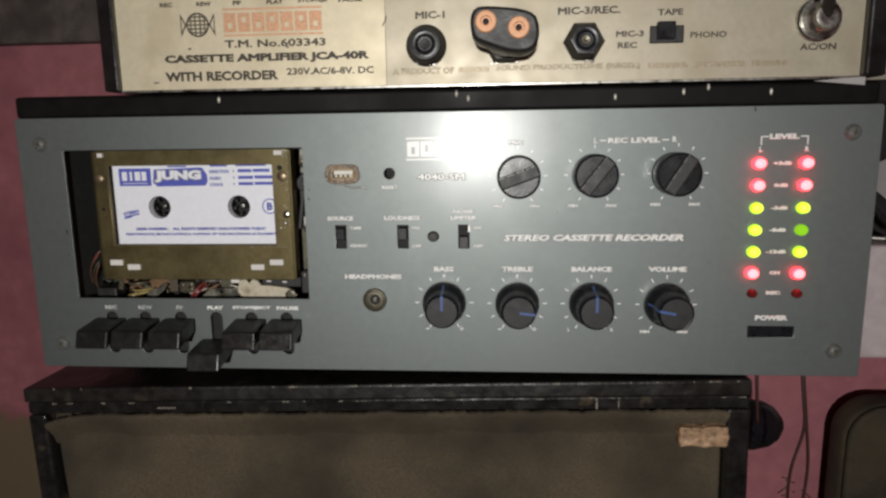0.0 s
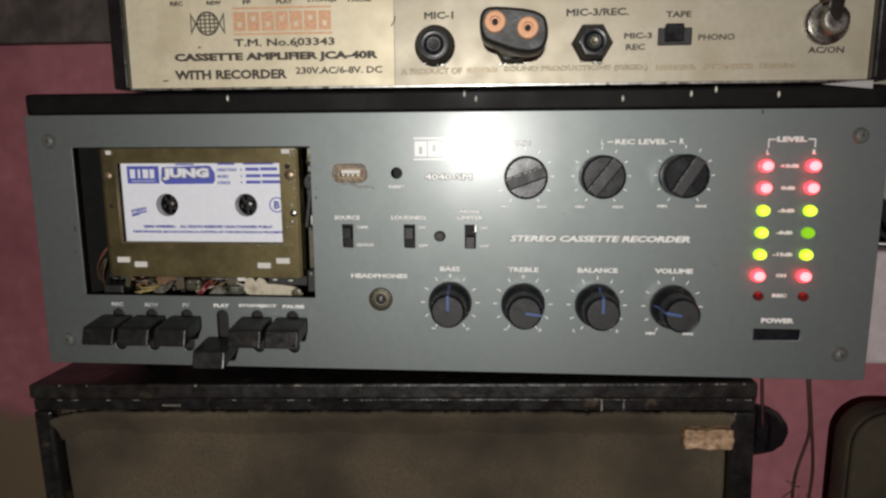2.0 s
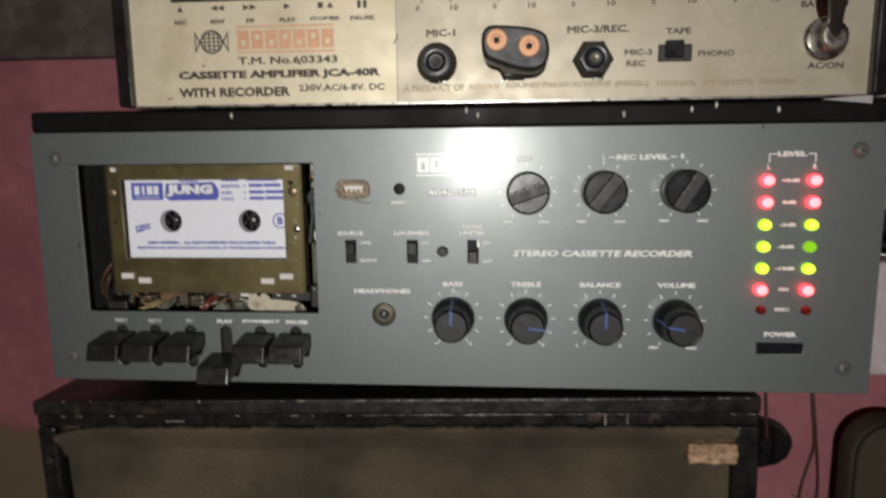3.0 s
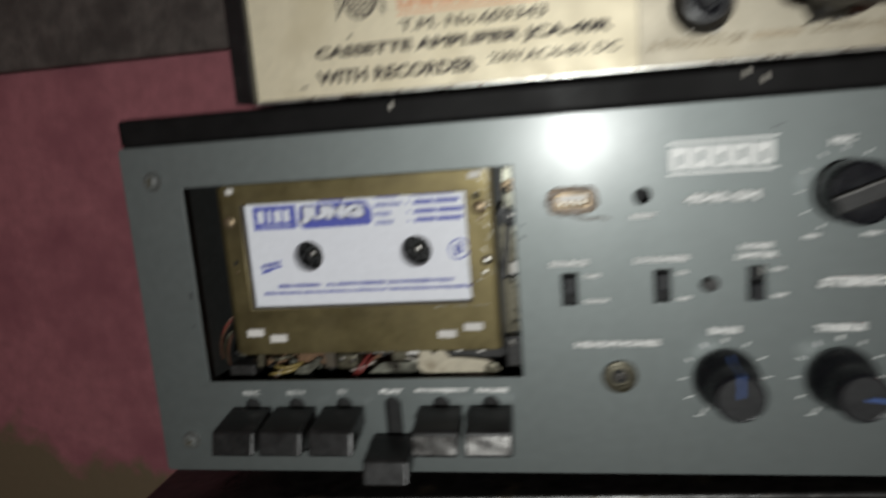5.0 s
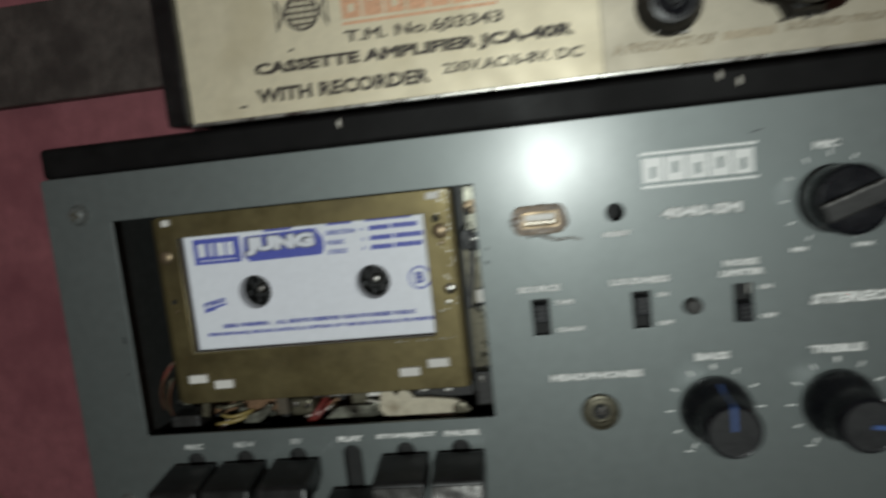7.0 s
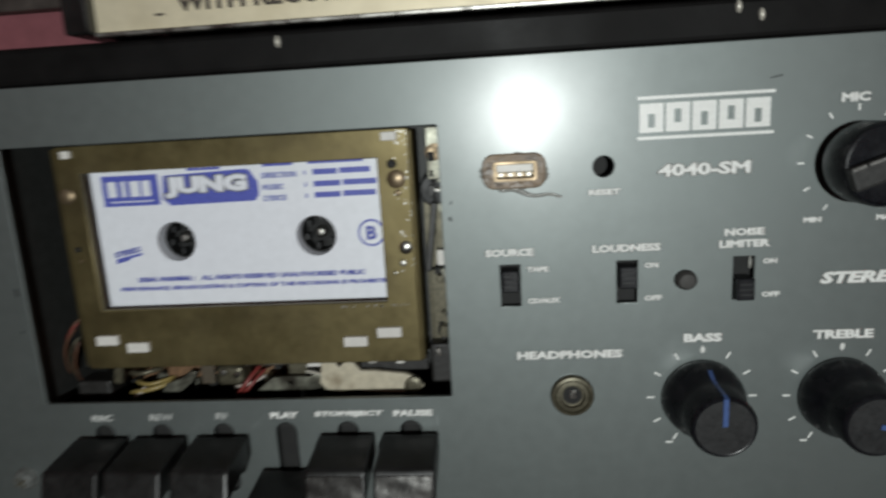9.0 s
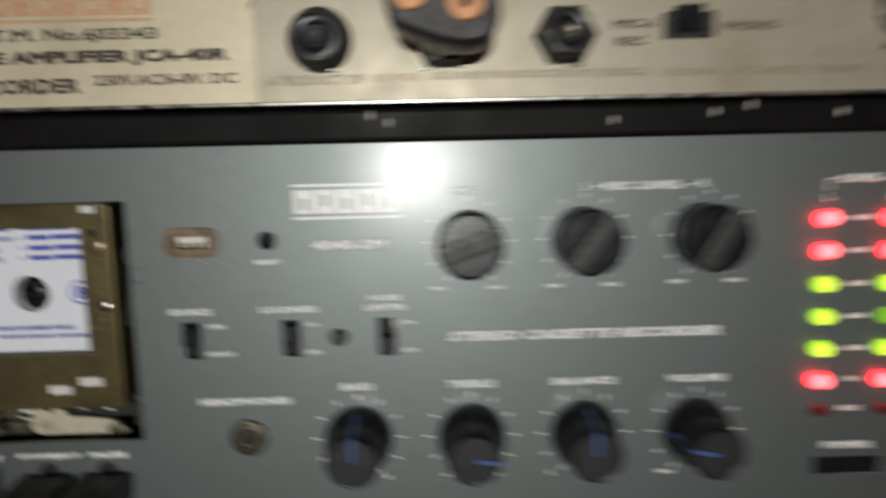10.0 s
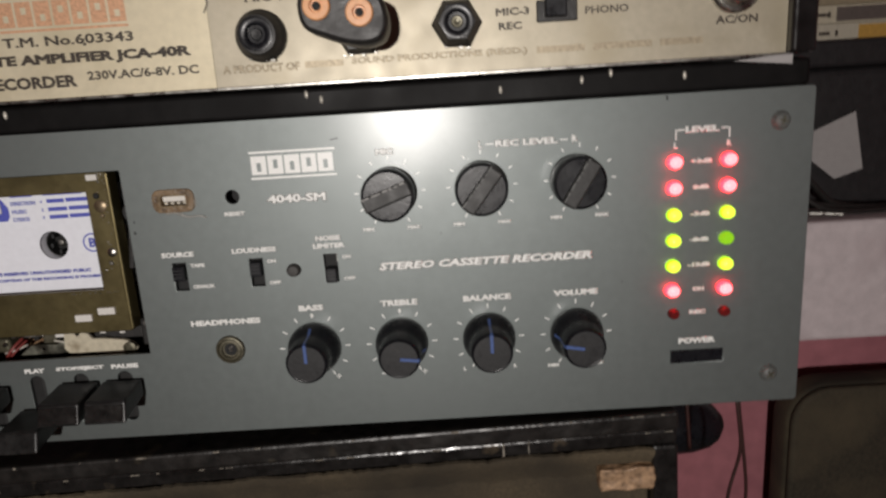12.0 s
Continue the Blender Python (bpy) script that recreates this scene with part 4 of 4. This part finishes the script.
# ---- the older amplifier on top ----
def amplifier():
    amp = thing("cassette_amplifier", P(20, 90, 141), "old cream-faced cassette amplifier with recorder in black side frames", "amplifier")
    part("body", box(-153, 200, 4, 220, 143, 318, 1.0), CASE_BLACK, amp)
    plate("label_plate", [rect(-149.4, -19.2, 141.2, 318), rect(-129, -21, 190, 246, 1)], 0, 3.6, CREAM, amp, "cream label plate with black and orange print", 0.25)
    plate("control_plate", [rect(-18.8, 195, 141.2, 318)], 0, 3.6, CREAM_DULL, amp, "dull cream control plate, faded print", 0.25)
    part("side_frame", box(-157, -149.7, -3, 224, 141, 320, 0.8), CASE_BLACK, amp, "black painted side frame")
    part("side_frame", box(195.3, 204.6, -4, 224, 141, 320, 1.4, 3), CASE_BLACK, amp, "black painted side frame")
    part("bottom_trim", box(-150, 196, -0.6, 2, 140.4, 141.6, 0.3), STEEL, amp, "thin bright trim along the bottom edge")
    for x in (-135, 184):
        for y in (30, 190):
            part("foot", box(x - 7, x + 7, y - 7, y + 7, 139.8, 143.4, 0.5), RUBBER, amp)
    # key bay: a thin near-black sheet stands in for its shaded depth
    bay = part("key_bay", box(-129.5, -20.5, 3.7, 3.95, 189, 247), HOLE, amp, "dark key bay")
    for k, x in enumerate((-120, -103, -86.5, -70, -46.5, -27.5)):
        m = RED_KEY if k == 4 else KEY_BLACK
        bm = bmesh.new()
        add_box(bm, x - 7.9, x + 7.9, -9, 3.4, 195, 240, 1.2, 3)
        for v in bm.verts:
            u = (v.co.z - P(0, 0, 195).z) / 0.045
            v.co.y -= 0.012 * max(0.0, 1 - 2.2 * u) ** 2 if v.co.y < 0 else 0.0
        part("piano_key", bm, m, amp, "red record key" if k == 4 else "black piano key", True)
    # icons and key names
    for word, x, w in (("REC", -124, 6.2), ("REW", -105.5, 7.2), ("FF", -89.3, 4.0), ("PLAY", -71, 8.0), ("STOP/EJE", -53, 14.2), ("PAUSE", -35, 11.4)):
        lettering(word, x, 180.8, w, 2.0, BLACK_INK, amp, bold=0.01)
    bars("pause_sign", [(-36.4, 187, 1.7, 3.6, 0), (-33.6, 187, 1.7, 3.6, 0)], -0.06, BLACK_INK, amp)
    for x, flip, two in ((-105.5, -1, 1), (-89.3, 1, 1), (-71, 1, 0)):
        for d in ((-1.7, 1.7) if two else (0,)):
            s = flip * 1.7
            plate("arrow_sign", [[(x + d - s, 185.6), (x + d + s, 187), (x + d - s, 188.4)]], -0.12, -0.02, BLACK_INK, amp)
    plate("arrow_sign", [[(-52, 185.8), (-48.6, 185.8), (-50.3, 188.4)]], -0.12, -0.02, BLACK_INK, amp)
    bars("stop_sign", [(-55, 187, 2.6, 2.6, 0)], -0.06, BLACK_INK, amp)
    plate("arrow_sign", [[(-125.4, 185.6), (-122.6, 185.6), (-124, 188.6)]], -0.12, -0.02, BLACK_INK, amp)
    # maker's mark: globe between flags, and plain orange blocks between rules
    plate("globe_mark", [ring(-109.2, 171.4, 5.6), ring(-109.2, 171.4, 4.8)], -0.12, -0.02, BLACK_INK, amp)
    rows = [(-109.2, 171.4 + dz, 2 * math.sqrt(5.2 ** 2 - dz ** 2), 0.6, 0) for dz in (-3.6, -1.8, 0, 1.8, 3.6)]
    rows += [(-109.2 + dx, 171.4, 0.6, 2 * math.sqrt(5.2 ** 2 - dx ** 2), 0) for dx in (-3.4, -1.2, 1.2, 3.4)]
    bars("globe_grid", rows, -0.07, BLACK_INK, amp)
    for s in (-1, 1):
        x = -109.2
        plate("flag_mark", [[(x + s * 5.4, 171.4), (x + s * 8.4, 176.6), (x + s * 8.4, 166.2)], [(x + s * 6.3, 171.4), (x + s * 7.9, 174.6), (x + s * 7.9, 168.2)]], -0.12, -0.02, BLACK_INK, amp)
    for z in (178, 166.2):
        bars("logo_rule", [(-72.6, z, 48, 0.9, 0)], -0.06, ORANGE_INK, amp)
    for k in range(7):
        x = -96.4 + 6.9 * k
        plate("logo_block", [rect(x, x + 6.0, 167.6, 176.4), rect(x + 2.0, x + 4.0, 169.4 + 2.6 * (k % 2), 171.8 + 2.6 * (k % 2))], -0.1, -0.02, ORANGE_INK, amp)
    lettering("T.M. No.603343", -72, 162.3, 49, 3.6, BLACK_INK, amp, bold=0.004)
    lettering("CASSETTE AMPLIFIER JCA-40R", -76.8, 155.4, 100, 4.7, BLACK_INK, amp, bold=0.018)
    lettering("WITH RECORDER", -99.2, 147.6, 56, 4.5, BLACK_INK, amp, bold=0.012)
    lettering("230V.AC/6-8V. DC", -46, 149, 42, 3.3, BLACK_INK, amp, bold=0.004)
    # faded line of small print
    lettering("A PRODUCT OF", -16, 147.8, 29, 3.0, FADED_INK, amp, align="LEFT", bold=0.01)
    lettering("SOUND PRODUCTIONS (REGD.)", 32.5, 148, 66, 3.0, FADED_INK, amp, align="LEFT", bold=0.01)
    for x, w in ((15, 14.5), (102, 18), (123, 22), (148, 16)):
        bars("faded_print", [(x + w / 2, 148, w, 2.4, 0)], -0.06, FADED_INK, amp)
    # rotary controls
    for i, x in enumerate((0, 36, 72, 108, 144)):
        k = part("volume_knob", lathe(x, 199, [(9.6, 0.2), (9.6, 2), (9, 3), (8.6, 13), (7.8, 14), (0, 14.2)], 0, 36), KNOB_BLACK, amp, "black amplifier knob with white pointer", True)
        turn = Matrix.Rotation(radians(-20 + 40 * (i % 2)), 4, "Y")
        bm = box(-0.5, 0.5, -14.6, -14.1, 2, 8)
        bm.transform(Matrix.Translation(P(x, 0, 199)) @ turn @ Matrix.Translation(-P(0, 0, 0)))
        part("pointer", bm, WHITE_INK, k)
        for j in range(11):
            a = radians(-150 + 30 * j)
            bars("dial_mark", [(x + 12.4 * math.sin(a), 199 + 12.4 * math.cos(a), 0.5, 4.0, -math.degrees(a))], -0.06, BLACK_INK, amp)
        for j in range(11):
            a = radians(-150 + 30 * j)
            if abs(math.degrees(a)) > 85:
                lettering(str(j), x + 17.2 * math.sin(a), 199 + 17.0 * math.cos(a), 3.6 if j == 10 else 1.7, 2.4, BLACK_INK, amp)
    # sockets
    for x, words in ((0.3, "MIC-1"), (72.6, "MIC-3/REC.")):
        s = part("jack_socket", lathe(x, 159, [(9.4, 0.1), (9.4, 2.4), (8.4, 4.2), (7.6, 6.5), (6.8, 8.2), (4.8, 8.5), (4.2, 7.4), (0, 7.2)], 0, 6 if x > 50 else 30), RUBBER, amp, "black microphone jack socket with hex nut")
        part("collar", lathe(x, 159, [(6.0, 8.0), (6.0, 9.4), (4.6, 9.6), (3.4, 9.0), (3.2, 7.6), (0, 7.5)], 0, 28), KNOB_BLACK, s, "", True)
        part("contact_ring", lathe(x, 159, [(2.2, 7.8), (1.8, 8.4), (0.9, 8.4), (0, 7.9)], 0, 18), TARNISH if x > 50 else KNOB_DUST, s, "", True)
        # small steel bits that draw the glints on the nut's lower edge
        bm = bmesh.new()
        for k in (0, 2, 3):
            add_box(bm, x - 5 + 2.6 * k, x - 3.9 + 2.6 * k + 0.3 * k, -3.4, -1.5, 150.6 - 0.3 * k, 151.2 - 0.2 * k, 0.2, 1)
        part("nut_shine", bm, STEEL, s, "glints along the nut's lower edge, drawn as steel bits")
        lettering(words, x + (1.8 if x < 50 else 2.2), 172.9, 13.6 if x < 50 else 28, 3.3, BLACK_INK, amp, bold=0.006)
    lettering("MIC-3", 93.4, 162.2, 12.4, 2.7, BLACK_INK, amp, bold=0.006)
    lettering("REC", 92.4, 157.2, 8.6, 2.7, BLACK_INK, amp, bold=0.006)
    jack_two = part("jack_socket", lathe(36.5, 158.6, [(9.4, 0.1), (9.4, 2.4), (8.4, 4.2), (7.6, 6.5), (0, 6.5)], 0, 6), RUBBER, amp, "black microphone jack socket with hex nut")
    # glints under the middle nut, again modelled as steel bits
    bm = bmesh.new()
    for k in (0, 1, 3, 5):
        add_box(bm, 30 + 2.3 * k, 31.4 + 2.3 * k, -3.0 + 0.6 * (k % 2), -1, 149.6 + 0.3 * (k % 3), 150.4 + 0.3 * (k % 3), 0.2, 1)
    part("nut_shine", bm, STEEL, jack_two)
    # slide switch and toggle
    s = part("slide_switch", box(102.2, 117.4, -0.6, 3, 157.6, 165.4, 0.5), RUBBER, amp, "black slide switch")
    part("slider", box(105, 113, -3.6, -0.4, 159, 166.8, 0.6), KNOB_BLACK, s)
    lettering("TAPE", 111, 171.2, 11.2, 2.7, BLACK_INK, amp, bold=0.004)
    lettering("PHONO", 128.2, 161, 16, 2.7, BLACK_INK, amp, bold=0.0)
    tg = part("toggle_switch", lathe(175, 166, [(9.6, 0.1), (9.6, 2.0), (8.8, 2.8), (7.6, 2.8), (7.4, 6), (6.6, 6.6), (5.6, 7.6), (5.2, 10.4), (3.2, 10.8), (0, 9.8)], 0, 32), STEEL, amp, "metal toggle switch with black lever", True)
    bm = lathe(0, 0, [(2.4, 0), (2.9, 9), (3.6, 18), (3.4, 20.5), (0, 21.4)], 0, 18)
    bm.transform(Matrix.Translation(P(175, -8, 166.5)) @ Matrix.Rotation(radians(-48), 4, "X") @ Matrix.Rotation(radians(-16), 4, "Z") @ Matrix.Translation(-P(0, 0, 0)))
    part("lever", bm, RUBBER, tg, "black lever thrown upward", True)
    lettering("AC/ON", 176.2, 154.6, 15.6, 2.9, BLACK_INK, amp, bold=0.004)
    lettering("BATT-ON", 174, 181.4, 20, 2.9, BLACK_INK, amp, bold=0.004)
    # scratches and specks
    bars("scuffs", [(-19.4, 170, 0.5, 3.4, -30), (-18.6, 172, 0.5, 2.2, -10), (-66, 160.3, 1.2, 0.9, 0), (-114, 160.5, 1.4, 0.8, 10), (-132, 145, 2.5, 0.6, 0)], -0.06, BLACK_INK, amp)["kind"] = "stuff"
    return amp


amplifier()


def phono_adapter():
    """Twin phono adapter pushed into the middle jack, standing out from the face."""
    ad = thing("phono_adapter", P(36, -7, 158.6), "black twin phono adapter with orange rings, plugged in", "adapter")
    part("plug_neck", lathe(36.3, 158.4, [(0, 6.6), (6.4, 6.6), (6.8, 9), (7.0, 20), (6.6, 24), (0, 24)], 0, 26, 1.1, 0.9), RUBBER, ad, "", True)
    outline = [(23.4, 157.4), (23.2, 166.8), (29, 167.6), (46.4, 165.6), (48.6, 160), (48, 154), (44.6, 151.6), (37, 152.2), (28.4, 155.4)]
    for k in range(2):
        outline = [(a[0] + (b[0] - a[0]) * u, a[1] + (b[1] - a[1]) * u) for a, b in zip(outline, outline[1:] + outline[:1]) for u in (0.25, 0.75)]
    outline.reverse()
    plate("housing", [outline], -38, -21, RUBBER, ad, "glossy black moulded housing", 1.4)
    for x, z in ((28.2, 162.4), (41.4, 159.8)):
        rim = part("phono_ring", lathe(x, z, [(4.3, 37.8), (4.3, 39.4), (3.9, 39.8), (2.2, 39.8), (2.0, 38.3), (0, 38.2)], 0, 28), COPPER, ad, "bright orange phono ring", True)
        part("centre_pin", lathe(x, z, [(1.3, 38.2), (1.3, 39.5), (0, 39.7)], 0, 16), HOLE, rim)


phono_adapter()

# ---- paper slipped under the amplifier ----
plate("folded_paper", [[(174, 139.4), (188, 140.4), (196, 140.8), (196, 137.2)]], -3.4, -3.0, PAPER, None)
tagged(bpy.data.objects["folded_paper"], "corner of white paper slipped under the amplifier", "paper")

# ---- beside the recorder, on the ledge ----
# solid near-black block added in place of the dark niche above the ledge
bb = thing("niche_block", P(600, 330, 29.2), "near-black block standing in for the dark niche above the ledge", "box")
part("body", box(300, 900, 262, 396, 29.2, 140, 6, 3), SHELF_BLACK, bb)
part("lid", box(298, 902, 259.5, 398, 140.3, 161, 3, 2), SHELF_BLACK, bb)


def cassette_case(x, z, base, block, shift, label):
    c = thing("cassette_case", P(x + 54, 330, z), label, "cassette case", "stacked cassette cases")
    m = material("case_" + label.split()[0], base, 0.35, grain=0.1, scale=300)
    b = material("print_" + label.split()[0], block, 0.4, grain=0.1, scale=300)
    part("case", box(x, x + 109, 300, 368, z, z + 14.4, 0.8), m, c)
    part("spine_print", box(x + 72 + shift, x + 106, 299.7, 300.2, z + 1.6, z + 12.8), b, c)
    bars("small_print", [(x + 44, z + 7, 9, 2.6, 0), (x + 54 + shift / 4, z + 7, 2.4, 4.4, 0)], 299.8, BLACK_INK, c)


for k, (base, block, shift, label) in enumerate((
    ((0.5, 0.46, 0.37), (0.5, 0.29, 0.07), 0, "cream cassette case with an amber spine end"),
    ((0.52, 0.47, 0.36), (0.12, 0.1, 0.09), -16, "ivory cassette case with dark printed spine"),
    ((0.3, 0.25, 0.17), (0.34, 0.27, 0.18), -4, "tan cassette case, dusty spine"),
    ((0.26, 0.05, 0.045), (0.5, 0.46, 0.42), 9, "red cassette case with a white spine end"),
    ((0.4, 0.37, 0.31), (0.36, 0.33, 0.28), -8, "pale cassette case, dusty"),
    ((0.17, 0.04, 0.055), (0.2, 0.06, 0.07), 6, "maroon cassette case, dusty"),
    ((0.45, 0.42, 0.38), (0.36, 0.06, 0.06), 6, "grey cassette case with a red spine"),
    ((0.15, 0.13, 0.12), (0.35, 0.3, 0.27), 6, "brown cassette case, dusty"),
)):
    cassette_case(340 + (0, -3, 2, 1, -2, 2, 0, -1)[k], 161.2 + 14.6 * k, base, block, shift, label)

slip = plate("paper_slip", [[(340, 86), (388, 106), (396, 61), (374, 54), (352, 72)]], 256.5, 257.2, PAPER, None)
slip.rotation_euler = (radians(-2), 0, 0)
tagged(slip, "creased white paper slip leaning on the black niche block", "paper")
for k, pts in enumerate((
    [(300, 250, 90), (318, 236, 76), (336, 232, 58), (352, 236, 40), (366, 240, 28), (400, 245, 26)],
    [(298, 252, 70), (312, 238, 62), (330, 230, 44), (348, 226, 28), (372, 228, 26), (420, 236, 26)],
    [(300, 246, 50), (316, 234, 42), (340, 232, 34), (380, 238, 26.5), (430, 244, 27)],
)):
    w = wire("black_cable", [(x, y, z + 6) for x, y, z in pts], 2.6 - 0.4 * k, RUBBER)
    tagged(w, "loose black cable lying on the whitewashed ledge", "cable", "cables on the ledge")
plug = tagged(part("jack_plug", lathe(0, 0, [(2.6, 0), (2.6, 9), (1.4, 10), (1.3, 22), (0, 23)], 0, 16), STEEL, None, "", True), "bright metal jack plug on the ledge", "plug")
plug.matrix_world = Matrix.Translation(P(352, 226, 32.2)) @ Matrix.Rotation(radians(60), 4, "Z")

# ---- dusty covered case below the ledge ----
def covered_case():
    c = thing("covered_case", P(480, 260, -650), "dusty dark brown cloth-covered case on the floor", "case")
    for name, outline, y0, y1, mat, label in (("body", rect(343, 640, -650, -118, 30), 240, 264, CLOTH, ""), ("front_cloth", rect(344.5, 638.5, -648, -119.5, 28), 233, 239.5, DARK_CLOTH, "darker dusty brown front cloth")):
        plate(name, [outline], y0, y1, mat, c, label, 3.5)


covered_case()

# ---- hanging flex ----
for name, pts, r in (
    ("hanging_flex", [(173, 34, 6), (173.5, 32, -8), (174, 31, -22), (176, 32, -40)], 0.9),
    ("hanging_flex", [(196, 33, 8), (196.5, 31, -10), (199, 30, -30), (200.5, 30, -42), (197, 31, -56), (193, 30, -72), (196, 33, -95), (199, 32, -130)], 0.8),
    ("hanging_flex", [(197.5, 34, 8), (198, 32.5, -10), (200.4, 31.5, -30), (201.6, 31, -42), (203.5, 31, -56), (205, 32, -72), (201, 30, -95), (206, 32, -130)], 0.8),
):
    tagged(wire(name, pts, r, BROWN_WIRE), "thin dark red twisted flex hanging under the recorder", "wire", "hanging flex")
frays = random.Random(8)
for k in range(12):
    x, z = frays.uniform(192, 208), frays.uniform(-100, -70)
    dx, dz = frays.uniform(-7, 7), frays.uniform(-8, 4)
    tagged(wire("frayed_strand", [(x, 31, z), (x + dx * 0.5, 29.5, z + dz * 0.3), (x + dx, 31, z + dz)], 0.35, BROWN_WIRE), "short frayed strand on the hanging flex", "wire", "frayed strands")
